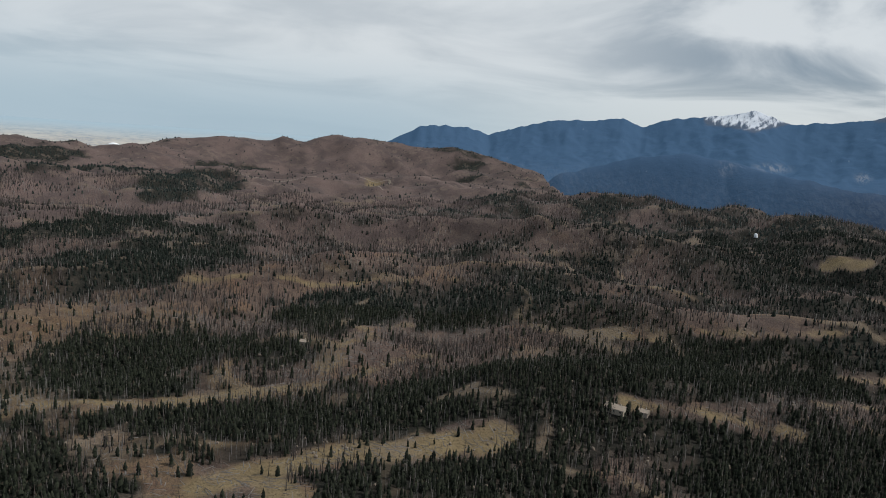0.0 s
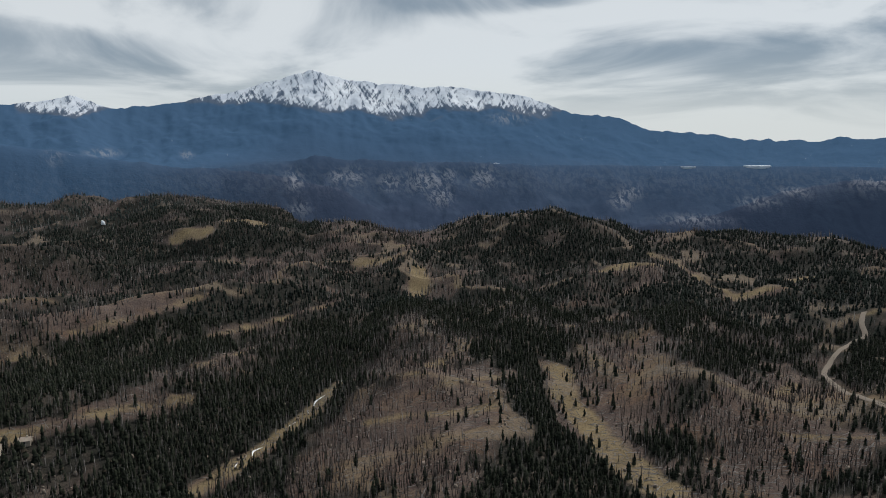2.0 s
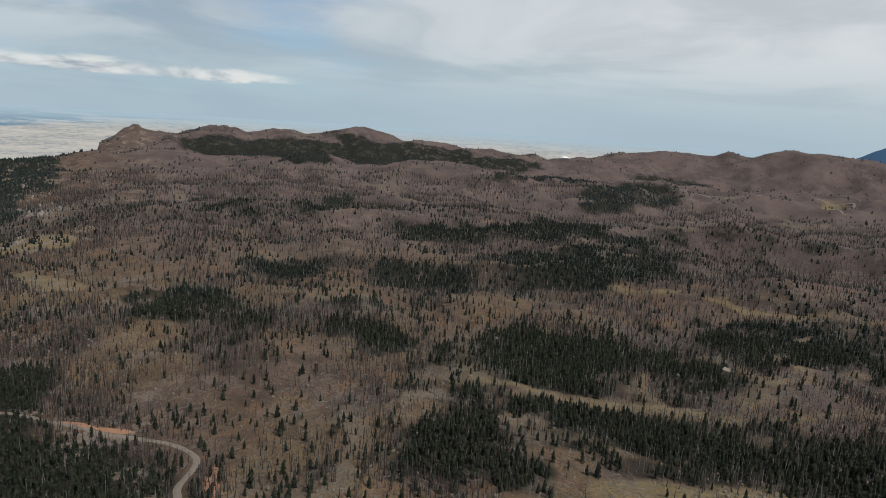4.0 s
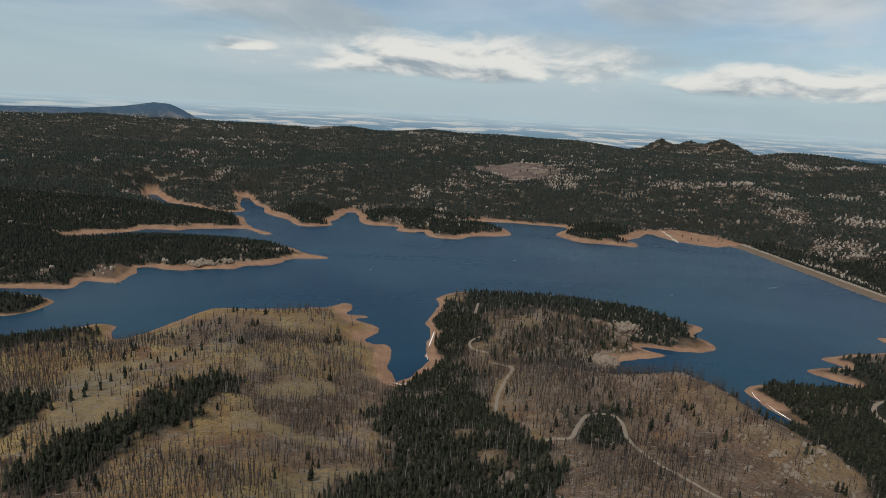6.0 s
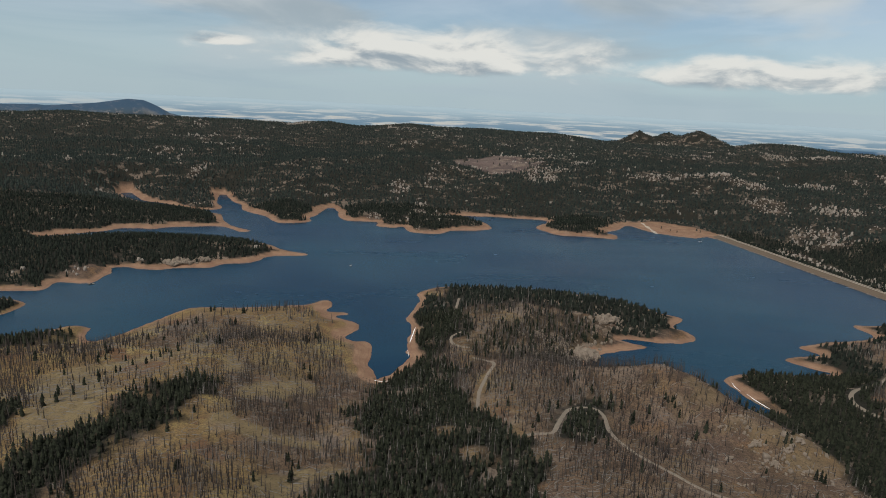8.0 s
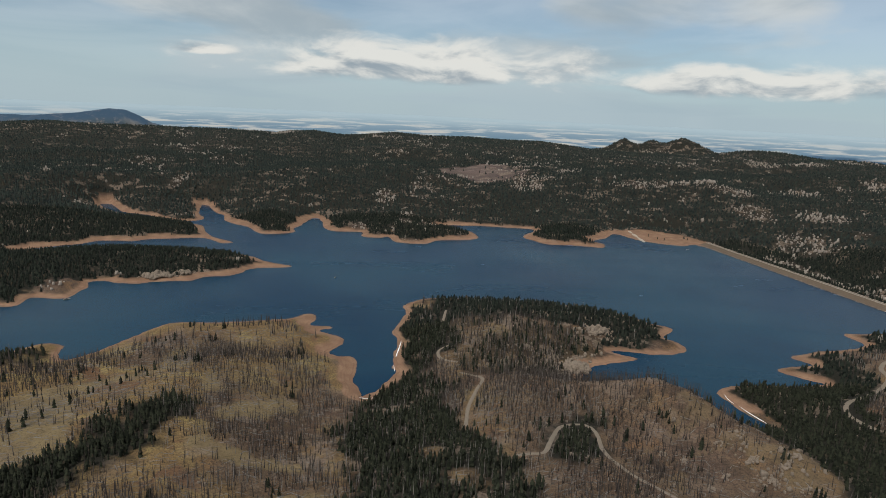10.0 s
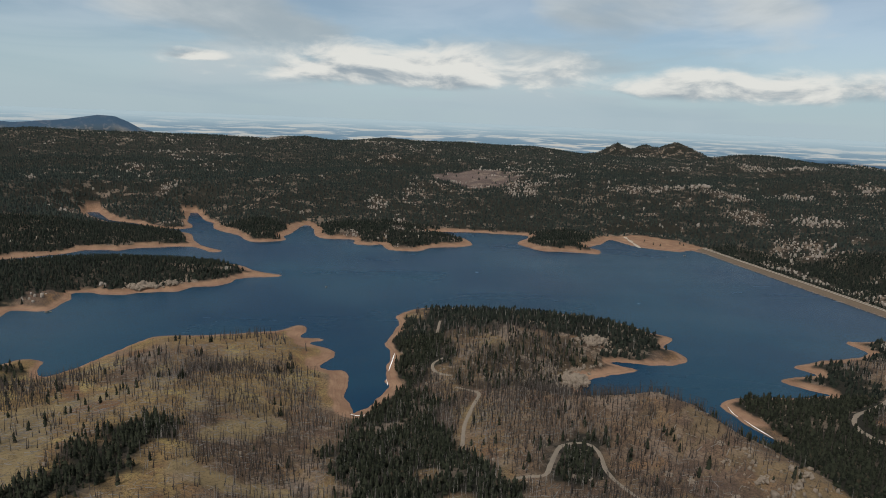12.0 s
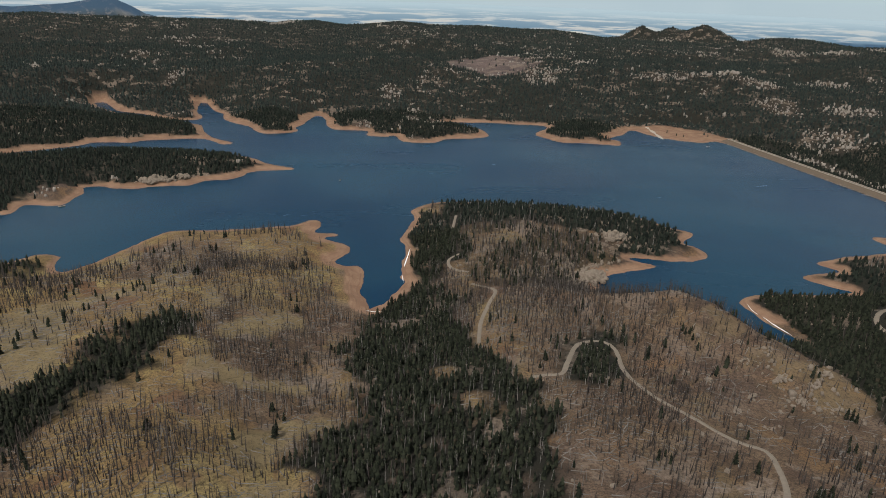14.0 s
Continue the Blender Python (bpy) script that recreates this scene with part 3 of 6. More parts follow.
DAM_LONG = float(np.hypot(*DAM_AXIS))
DAM_AXIS = DAM_AXIS / DAM_LONG
DAM_OUT = np.array([-DAM_AXIS[1], DAM_AXIS[0]])


def bearing(x, y):
    az = np.degrees(np.arctan2(x, y + 18))
    return np.where(az < -120, az + 360, az)


def fold_lines(x, y):
    """Sharp low ridges, highest along their crests."""
    return 0.55 - 2 * np.abs(fractal(x + 30 * fractal(x, y, 300, 2, 7), y, 190, 3, 5, 0.55))


def land_height(x, y, shore=None):
    """Height of the ground; the lake's level is zero."""
    d = shore_distance(x, y) if shore is None else shore
    r = np.hypot(x, y + 18)
    z = np.where(d < 22, 0.21 * d, 4.6 + 46 * (1 - np.exp(-(np.maximum(d, 22) - 22) / 190.0)))
    z = np.maximum(z, -9.0)
    land = np.clip(d / 75.0, 0, 1) ** 0.8
    far = np.clip((r - 2900) / 500, 0, 1)
    # plains tilt up with distance, shaped to meet the horizon in the camera's view
    plains = -100 + 267 * np.clip((r - 3050) / 1850, 0, 1) ** 0.8
    z = z + (plains - z) * far * land
    wx, wy = x + 16 * fractal(x, y, 120, 2, 221), y + 16 * fractal(x, y, 120, 2, 231)
    for group in (CRESTS_NORTH, CRESTS_EAST, CRESTS_SOUTH, DRAWS, BANKS):
        for width, line in group:
            q, zc = line_distance(wx, wy, line)
            w = np.exp(-(q / width) ** 2) * land
            z = z + (zc - z) * w
    # beyond the last wooded hills the land falls to the plains
    turn = bearing(x, y)
    brink = np.interp(turn, [37, 40, 43, 44.6, 45.4, 47.2, 49, 58], [2780, 2500, 2450, 2400, 1930, 1930, 2120, 2300])
    fall = np.clip((turn - 37.5) / 1.5, 0, 1) * np.clip((56.5 - turn) / 1.5, 0, 1) * np.clip((r - brink) / 260, 0, 1)
    z = z + np.minimum(plains - z, 0) * fall
    # folds of the ground, growing with the distance from the water
    amp = np.clip((d - 25) / 160.0, 0, 1)
    amp = amp * (1 - 0.95 * np.clip((-40 - z) / 40, 0, 1))
    z = z + amp * (11 * fractal(x, y, 260, 3, 3) + 5.0 * fractal(x, y, 90, 3, 11)) * np.clip(r / 900, 0.45, 1.4) * (1 - 0.85 * np.clip((r - 3150) / 300, 0, 1)) * (1 - 0.65 * np.clip((r - 2250) / 250, 0, 1) * np.clip((58 - turn) / 6, 0, 1))
    z = z + amp * np.clip((46 - turn) / 4, 0, 1) * np.clip((y - 900) / 200, 0, 1) * np.clip((2500 - r) / 300, 0, 1) * 17 * fractal(x, y, 330, 3, 411, 0.45)
    folds = fold_lines(x, y)
    wild = np.clip((bearing(x, y) - 48) / 14, 0, 1) * (1 - 0.85 * fall) * (1 - np.clip((r - 3150) / 300, 0, 1))
    z = z + amp * wild * 9.5 * folds * np.clip(r / 700, 0.5, 2.2)
    z = z + np.clip((d - 8) / 40.0, 0, 1) * 0.9 * fractal(x, y, 16, 2, 21)
    # a flat beach beside the boat ramp
    k = np.clip((1.25 - np.hypot((x - 510) / 105, (y - 1285) / 100)) * 4, 0, 1)
    z = z + (np.minimum(0.055 * d, 5) - z) * k * (d > 0)
    # the valley below the dam
    along = (x - DAM_A[0]) * DAM_AXIS[0] + (y - DAM_A[1]) * DAM_AXIS[1]
    out = (x - DAM_A[0]) * DAM_OUT[0] + (y - DAM_A[1]) * DAM_OUT[1]
    w = np.clip((along + 30) / 50, 0, 1) * np.clip((DAM_LONG + 20 - along) / 40, 0, 1) * np.clip((240 - out) / 90, 0, 1) * (out > -4)
    z = z + (np.interp(out, [0, 30, 75, 170], [-1.5, 3.0, -5.0, 2.0]) - z) * w
    # the foot of the big mountains in the south-west
    az = bearing(x, y)
    edge = 1260 + np.clip((161 - az) / 10, 0, 1) * 600 + np.clip((132 - az) / 6, 0, 1) * 1300
    south = np.clip((az - 122) / 6, 0, 1) * np.clip((250 - az) / 12, 0, 1)
    drop = np.clip((r - edge) / 900, 0, 1)
    return z - south * drop * (3 - 2 * drop) * 420


# ---- what grows where ----
WOODS = []


def wood(*ring):
    """A stand of pine within a ring of places."""
    WOODS.append(np.array(ring, float))


# on the near side of the lake
wood((4, 775), (-8, 690), (-4, 600), (-20, 535), (-34, 484), (-35, 420), (-32, 362), (-32, 323), (-40, 294), (-42, 250), (48, 250), (56, 295), (64, 341), (62, 392), (36, 405), (32, 440), (32, 481), (28, 556), (36, 650), (34, 745))
wood((30, 800), (170, 802), (262, 766), (300, 715), (296, 680), (264, 654), (222, 655), (206, 690), (100, 700), (40, 705))
wood((-235, 318), (-212, 336), (-203, 352), (-188, 370), (-180, 397), (-170, 405), (-164, 396), (-168, 372), (-176, 349), (-184, 318), (-192, 296), (-225, 290))
wood((-172, 384), (-158, 404), (-150, 432), (-162, 448), (-174, 421), (-183, 398))
wood((-290, 352), (-268, 350), (-252, 368), (-262, 392), (-286, 386))
wood((105, 412), (132, 421), (124, 384), (100, 373))
wood((312, 548), (340, 552), (392, 566), (366, 510), (362, 464), (356, 419), (368, 368), (390, 331), (378, 297), (330, 250), (300, 222), (275, 235), (284, 307), (284, 358), (278, 393), (272, 425), (270, 446), (296, 488))
wood((375, 441), (412, 432), (412, 380), (425, 343), (441, 328), (403, 299), (392, 320), (383, 364), (366, 417))
wood((452, 655), (446, 570), (428, 533), (375, 492), (360, 548), (400, 600))
wood((556, 735), (594, 702), (540, 640), (494, 655))
wood((394, 456), (423, 399), (404, 345), (384, 349), (380, 420))
wood((337, 259), (346, 190), (334, 174), (275, 150), (240, 179), (280, 235))
wood((-520, 560), (-405, 568), (-350, 598), (-330, 590), (-332, 566), (-362, 520), (-470, 500))
wood((176, 548), (200, 534), (226, 526), (244, 508), (256, 482), (268, 458), (262, 452), (246, 476), (236, 500), (220, 514), (198, 524), (174, 538))
# across the burnt country to the south-east
wood((569, 21), (609, -23), (613, -79), (588, -156), (538, -193), (513, -166), (531, -91), (525, -15), (511, 17))
wood((451, -15), (451, -80), (416, -155), (420, -207), (423, -285), (370, -326), (413, -424), (300, -370), (301, -319), (318, -264), (348, -199), (357, -150), (389, -72), (421, -23))
wood((413, -424), (407, -525), (319, -714), (270, -627), (288, -444), (307, -377))
wood((847, 36), (933, -16), (1169, -206), (1192, -295), (1139, -341), (1083, -446), (809, -307), (833, -165), (818, -43), (817, 35))
wood((1699, -179), (2077, -351), (2041, -490), (1838, -459), (1593, -298), (1543, -186))
wood((651, -205), (700, -270), (717, -377), (631, -486), (733, -662), (527, -518), (553, -432), (585, -314), (558, -220))
wood((723, -496), (822, -735), (922, -1119), (719, -1180), (573, -1210), (453, -986), (603, -873), (605, -648), (628, -574))
wood((1398, -707), (1551, -1044), (1097, -1316), (858, -1259), (792, -827), (882, -756))
wood((393, 10), (372, -22), (341, -39), (363, 9))
wood((309, -121), (319, -167), (311, -243), (290, -287), (247, -264), (294, -128))
# in the folds to the south
wood((165, -858), (118, -772), (127, -632), (140, -568), (141, -500), (155, -458), (176, -398), (183, -338), (244, -325), (237, -386), (231, -432), (216, -513), (200, -628), (197, -799))
wood((433, -503), (401, -536), (374, -586), (339, -637), (304, -681), (241, -759), (232, -691), (293, -629), (320, -524), (324, -439), (380, -440))
wood((-3, -823), (-50, -815), (-30, -549), (-23, -489), (-28, -434), (-46, -395), (-60, -361), (-17, -352), (-13, -407), (-2, -486))
wood((721, -1371), (360, -1141), (330, -1043), (442, -995), (586, -1052), (800, -1064), (922, -1081))
wood((122, -1153), (-57, -1103), (-168, -1119), (-214, -1038), (-130, -912), (21, -1010))
wood((-208, -841), (-325, -955), (-492, -977), (-338, -668), (-281, -697), (-249, -822))
wood((-296, -646), (-328, -646), (-246, -482), (-244, -513), (-254, -571))
wood((134, -699), (78, -740), (12, -629), (21, -581), (84, -599))
wood((-132, -786), (-195, -785), (-214, -725), (-135, -601), (-110, -684))
# among the scorched slopes to the east
wood((809, 321), (865, 228), (857, 135), (835, 13), (971, -153), (793, -134), (795, -48), (755, 34), (778, 130), (781, 201), (764, 285))
wood((629, 368), (674, 333), (650, 271), (607, 207), (556, 198), (573, 266), (546, 309))
wood((626, 177), (661, 140), (589, 90), (560, 58), (526, 84), (552, 126))
wood((493, 75), (523, 30), (584, -27), (611, -116), (495, -104), (469, -48), (435, 18), (454, 58))
wood((382, 23), (415, -1), (408, -48), (395, -61), (343, 19))
wood((1154, 547), (1225, 495), (1070, 417), (1030, 474))
wood((1176, 371), (1478, 367), (1270, 288), (1156, 352))
wood((1166, 190), (1188, 37), (1307, -132), (1269, -183), (1150, -170), (1108, 30), (1013, 143))
wood((2544, 671), (2637, 390), (2523, 426), (2429, 611))
for a, b, r0, r1 in ((62.5, 70, 2430, 2640), (69, 76, 2250, 2620), (75, 86, 2380, 2700), (86, 92, 2450, 2620), (47, 53.5, 1650, 2150), (100, 106, 2400, 2700)):
    wood(*[plan_xy(az, r) for az, r in ((a, r0 + 60), (0.5 * a + 0.5 * b, r0), (b, r0 + 40), (b, r1 - 40), (0.4 * a + 0.6 * b, r1), (a, r1 - 30))])
BALD = []


def bald(*ring):
    """A burnt hummock with hardly a live tree."""
    BALD.append(np.array(ring, float))


bald((787, -151), (767, -251), (717, -377), (673, -328), (709, -234), (748, -150))
bald((514, -225), (561, -255), (584, -327), (537, -421), (479, -458), (462, -433), (438, -350), (432, -269), (431, -211), (442, -171), (481, -175))
bald((1143, -425), (1092, -558), (1271, -942), (897, -731), (929, -640), (825, -429), (1010, -417))
bald((701, 28), (720, -11), (658, -28), (577, 0), (557, 20))
bald((1738, 86), (1805, -114), (1571, -172), (1269, -59), (1241, 59))
bald((1627, -369), (1797, -525), (1782, -648), (1537, -452))
bald((406, -570), (346, -695), (338, -664), (383, -560))
bald((263, -287), (253, -347), (228, -369), (219, -347), (249, -270))
bald((116, -471), (9, -502), (-6, -433), (6, -363), (67, -350), (147, -364), (136, -425))
bald((-48, -603), (-128, -613), (-123, -490), (-83, -439), (-36, -496))
bald((437, -579), (461, -825), (342, -696), (379, -576), (409, -540))
bald((254, -533), (204, -573), (195, -534), (224, -479))
bald((-119, -475), (-218, -568), (-230, -499), (-211, -415), (-174, -371), (-99, -365))
POINT_MIDDLE = [(40, 690), (200, 690), (225, 650), (180, 590), (165, 560), (110, 520), (70, 500), (45, 560)]
GLADES = []  # meadows, and sunlit crests drawn as thin meadow lines: half width and course
GLADES.append((11, [(-28, -530), (-35, -471), (-48, -436), (-61, -397), (-80, -365)]))
GLADES.append((7, [(140, -500), (144, -465), (164, -392), (180, -345)]))
GLADES.append((13, [(140, -905), (125, -800)]))
GLADES.append((13, [(335, -120), (334, -170), (325, -211), (318, -256)]))
GLADES.append((7, [(478, -2), (460, -47), (449, -109), (454, -167)]))
GLADES.append((12, [(336, -80), (334, -107), (305, -114)]))
GLADES.append((34, [(690, 740), (752, 700), (810, 665), (850, 625)]))
GLADES.append((20, [(711, 569), (640, 450)]))
GLADES.append((26, [(1900, -880), (1840, -849)]))
GLADES.append((9, [(-250, 480), (-220, 500), (-180, 520)]))
GLADES.append((14, [(-120, 440), (-90, 470)]))
GLADES.append((10, [(-75, 300), (-60, 330)]))
GLADES.append((16, [(-290, 330), (-262, 300), (-235, 285)]))
GLADES.append((20, [(-262, 462), (-226, 400), (-224, 372)]))
GLADES.append((9, [(-120, 388), (-90, 374), (-62, 376)]))
GLADES.append((9, [(-72, 318), (-46, 332)]))
GLADES.append((7, [(-62, 268), (-52, 276)]))
GLADES.append((8, [(-150, 508), (-142, 480)]))


# treeless ridge crests in the sun, their light put in as pale meadow colour
for course in (((301, -349), (272, -389), (234, -439)), ((412, -559), (370, -619), (337, -685)), ((304, -614), (263, -673), (212, -751)), ((116, -471), (69, -493), (44, -554)),
               ((102, -428), (60, -431), (19, -435)), ((64, -459), (30, -485), (9, -502)), ((-184, -510), (-212, -540)), ((-165, -434), (-191, -426), (-212, -418)),
               ((263, -511), (252, -575), (212, -597)), ((-41, -648), (-102, -708)), ((442, -171), (447, -208), (466, -256), (468, -306)), ((514, -225), (557, -264), (579, -324))):
    GLADES.append((2.5, list(course)))
for spot in ((489, -1125, 26), (546, -1053, 16), (214, -943, 14), (162, -1025, 14), (-122, -910, 16), (-149, -895, 12), (-380, -900, 22), (-267, -825, 12)):
    GLADES.append((spot[2], [(spot[0] - 20, spot[1]), (spot[0] + 20, spot[1])]))
for course in (((-185, -1014), (-225, -908), (-251, -829)), ((795, -146), (771, -238), (748, -287), (732, -361)), ((464, -477), (423, -511)), ((579, -681), (605, -804))):
    GLADES.append((5, list(course)))


CRAGS = []  # bare granite among the northern pines: middle and half sizes
for spot in ((-522, 2782, 70, 60), (-652, 2132, 60, 45), (-735, 1910, 18, 60), (-668, 1810, 16, 70), (-611, 1724, 16, 60), (-540, 1600, 16, 70), (-56, 1510, 28, 60), (1164, 2157, 45, 90),
             (1279, 2091, 70, 50), (461, 1896, 40, 50), (296, 1645, 45, 70), (330, 1740, 70, 60), (794, 1583, 60, 50), (765, 1418, 50, 60), (1473, 2155, 50, 50), (591, 1649, 90, 45),
             (726, 1659, 80, 45), (664, 1101, 26, 60), (668, 999, 22, 60), (690, 905, 40, 70), (-644, 1387, 60, 22), (-1430, 3140, 34, 26), (-1350, 3180, 24, 30), (760, 1200, 50, 80), (900, 1380, 60, 70), (1010, 1700, 70, 60)):
    CRAGS.append(spot)


def crag_spots(x, y):
    best = np.zeros(np.shape(x))
    for cx, cy, hx, hy in CRAGS:
        best = np.maximum(best, np.exp(-((x - cx) / hx) ** 2 - ((y - cy) / hy) ** 2))
    return np.clip((best - 0.25) * 2.2, 0, 0.9)


def wood_cover(x, y, d, r, az, shady):
    """How thickly pines stand, 0 to 1."""
    ragged = fractal(x, y, 34, 3, 31)
    patch = fractal(x, y, 210, 4, 41)
    cover = np.zeros(x.shape)
    # the north and west of the lake: unbroken pine with stony gaps
    edge = 52 + 5 * patch + 2 * ragged
    north = (az < edge) & ((y > 840) | (x < -430 + 0.0 * y))
    north |= (az < 46) & (x > 655) & (y > 760)
    gaps = np.clip((fractal(x, y, 48, 4, 51, 0.65) + 0.40 * fractal(x, y, 330, 2, 53) - 0.40) * 6, 0, 1)
    gaps = gaps * (1 - 0.7 * np.clip((r - 2900) / 200, 0, 1))
    gaps = np.maximum(gaps, crag_spots(x, y) * (fractal(x, y, 26, 3, 371) > -0.15))
    cover = np.where(north, 0.98 - 0.85 * gaps, cover)
    # the scorched country east and south: pine in the hollows and in ragged stands
    low = np.zeros(x.shape)
    bent_x, bent_y = x + 22 * fractal(x, y, 80, 3, 241), y + 22 * fractal(x, y, 80, 3, 251)
    for width, line in DRAWS:
        q, _ = line_distance(bent_x, bent_y, line)
        low = np.maximum(low, np.exp(-(q / (width * 1.25)) ** 2))
    stands = np.clip((0.75 * patch + 0.35 * ragged + 0.42 * low + 0.75 * shady - 0.22) * 4.5, 0, 1)
    burnt = np.clip((az - 50) / 6, 0, 1) * np.clip((132 - az) / 8, 0, 1) * np.clip((r - 1350) / 300, 0, 1)
    stands = stands * (1 - 0.88 * burnt) + 0.9 * burnt * np.clip((patch - 0.30) * 7, 0, 1)
    high = np.clip((az - 133) / 6, 0, 1) * np.clip((r - 800) / 250, 0, 1)
    stands = np.maximum(stands, 0.9 * high * np.clip((patch + 0.5 * ragged + 0.5 * shady + 0.10 + 0.3 * np.clip((r - 1000) / 200, 0, 1)) * 5, 0, 1))
    told = np.clip((az - 40) / 8, 0, 1) * np.clip((1900 - r) / 300, 0, 1)
    stands = stands * (1 - told * (0.70 - 0.35 * np.clip((az - 120) / 20, 0, 1)))
    # open pine woods over all the south, but for the bare burnt hummocks
    woody = np.clip((az - 92) / 14, 0, 1) * np.clip((1500 - r) / 200 + np.clip((az - 140) / 10, 0, 1), 0, 1)
    stands = np.maximum(stands, (0.88 - 0.22 * np.clip((150 - az) / 10, 0, 1)) * woody * np.clip((1.0 * patch + 0.9 * ragged + 0.20 + 0.7 * low + 0.9 * shady + 0.22 * np.clip((az - 165) / 15, 0, 1)) * 1.7, 0.12, 1))
    bare = np.zeros(x.shape)
    for ring in BALD:
        lo, hi = ring.min(0) - 60, ring.max(0) + 60
        within = (x > lo[0]) & (x < hi[0]) & (y > lo[1]) & (y < hi[1])
        q = np.full(x.shape, 99.0)
        q[within] = ring_distance(x[within], y[within], ring)
        bare = np.maximum(bare, np.clip(0.5 - (q + 22 * ragged) / 22, 0, 1))
    stands = stands * (1 - 0.90 * bare)
    wild = ~north & ((az > 40 + 8 * patch) & (r > 500 + 60 * ragged) | (az > 60 + 14 * patch) & (az < 300))
    cover = np.where(wild, stands, cover)
    near = (r < 1150) & (az < 62)
    for ring in WOODS:
        lo, hi = ring.min(0) - 60, ring.max(0) + 60
        within = (x > lo[0]) & (x < hi[0]) & (y > lo[1]) & (y < hi[1])
        q = np.full(x.shape, 99.0)
        q[within] = ring_distance(x[within], y[within], ring)
        soft = (12 if lo[0] > 190 else 20) if hi[1] > 200 and hi[0] < 760 else 22
        cover = np.maximum(cover, 0.97 * np.clip(0.5 - (q - 8 + 1.3 * soft * ragged) / soft, 0, 1))
    mid = np.full(x.shape, 99.0)
    mid[near] = ring_distance(x[near], y[near], np.array(POINT_MIDDLE, float))
    cover = np.maximum(cover, 0.45 * np.clip(0.5 - (mid + 20 * ragged) / 12, 0, 1) * (ragged > -0.3))
    for width, line in GLADES:
        q, _ = line_distance(x, y, line)
        cover = cover * np.clip((q + 9 * ragged - width) / 6, 0, 1)
    mottle = np.clip(0.95 + 0.9 * fractal(x, y, 42, 3, 291, 0.6), 0.4, 1)
    cover = np.where((az > 100) & (r > 560), cover * mottle, cover)
    thin = np.clip((az - 96) / 10, 0, 1) * np.clip((146 - az) / 10, 0, 1) * np.clip((r - 620) / 250, 0, 1)
    cover = cover * (1 - thin * np.clip(0.42 + 1.1 * fractal(x, y, 75, 4, 361), 0, 0.85))
    sunny = np.clip((az - 54) / 6, 0, 1) * np.clip((94 - az) / 8, 0, 1) * np.clip((1700 - r) / 300, 0, 1) * np.clip((r - 330) / 80, 0, 1)
    cover = cover * (1 - sunny * np.clip(0.35 + 1.3 * fractal(x, y, 60, 4, 391), 0, 0.9))
    holes = np.clip(1.02 + 1.2 * fractal(x, y, 20, 2, 351), 0.1, 1)
    cover = np.where((r < 620) & (az < 14) & (az > -14), cover * holes, cover)
    # a burnt bald spot in the northern woods
    bald = np.hypot((x - 215) / 120, (y - 1880) / 150) + 0.35 * ragged
    cover = cover * np.clip((bald - 0.9) * 4, 0.12, 1)
    return cover * np.clip((d - beach_width(x, y) + 3 - 5 * ragged) / 4, 0, 1) * (1 - np.clip((r - 3650) / 150, 0, 1))


def bearing_of(x, y):
    az = np.degrees(np.arctan2(x, y + 18))
    return np.where(az < -120, az + 360, az)


def field(values, co):
    """Values of the land's grid at other places."""
    x, y = co
    az, r = bearing_of(x, y), np.hypot(x, y + 18)
    i = np.clip(np.searchsorted(BEARINGS, az) - 1, 0, len(BEARINGS) - 2)
    j = np.clip(np.searchsorted(REACH, r) - 1, 0, len(REACH) - 2)
    u = np.clip((az - BEARINGS[i]) / (BEARINGS[i + 1] - BEARINGS[i]), 0, 1)
    v = np.clip((r - REACH[j]) / (REACH[j + 1] - REACH[j]), 0, 1)
    return (values[i, j] * (1 - u) * (1 - v) + values[i + 1, j] * u * (1 - v) + values[i, j + 1] * (1 - u) * v + values[i + 1, j + 1] * u * v)


def mesh_from(name, verts, tris=None, quads=None):
    """A mesh from arrays of places and corners."""
    mesh = bpy.data.meshes.new(name)
    faces = tris if tris is not None else quads
    k = faces.shape[1]
    mesh.vertices.add(len(verts))
    mesh.vertices.foreach_set("co", np.ascontiguousarray(verts, np.float32).ravel())
    mesh.loops.add(faces.size)
    mesh.loops.foreach_set("vertex_index", np.ascontiguousarray(faces, np.int32).ravel())
    mesh.polygons.add(len(faces))
    mesh.polygons.foreach_set("loop_start", np.arange(0, faces.size, k, dtype=np.int32))
    mesh.update(calc_edges=True)
    mesh.validate()
    return mesh


def soft_shading(mesh):
    mesh.polygons.foreach_set("use_smooth", np.ones(len(mesh.polygons), bool))


def give(mesh, name, values):
    mesh.attributes.new(name, "FLOAT", "POINT").data.foreach_set("value", np.ascontiguousarray(values, np.float32).ravel())


def grid_faces(n, m, closed=False):
    i, j = np.meshgrid(np.arange(n if closed else n - 1), np.arange(m - 1), indexing="ij")
    k = (i + 1) % n
    return np.stack([i * m + j, k * m + j, k * m + j + 1, i * m + j + 1], -1).reshape(-1, 4)[:, ::-1]


# ---- the land: one sheet to the horizon, finer where it is near the water ----
BEARINGS = np.concatenate([np.arange(-119.0, -37.0, 1.5), np.arange(-36.6, 57.0, 0.14), np.arange(57.0, 212.0, 0.31), np.arange(212.0, 240.9, 1.5), [241.0]])
REACH = np.concatenate([[0.01, 50.0], np.exp(np.arange(math.log(100.0), math.log(380.0), 0.0128)), np.exp(np.arange(math.log(380.0), math.log(1500.0), 0.0075)), np.exp(np.arange(math.log(1500.0), math.log(4930.0), 0.0128)), [4930.0]])
az2, r2 = np.meshgrid(BEARINGS, REACH, indexing="ij")
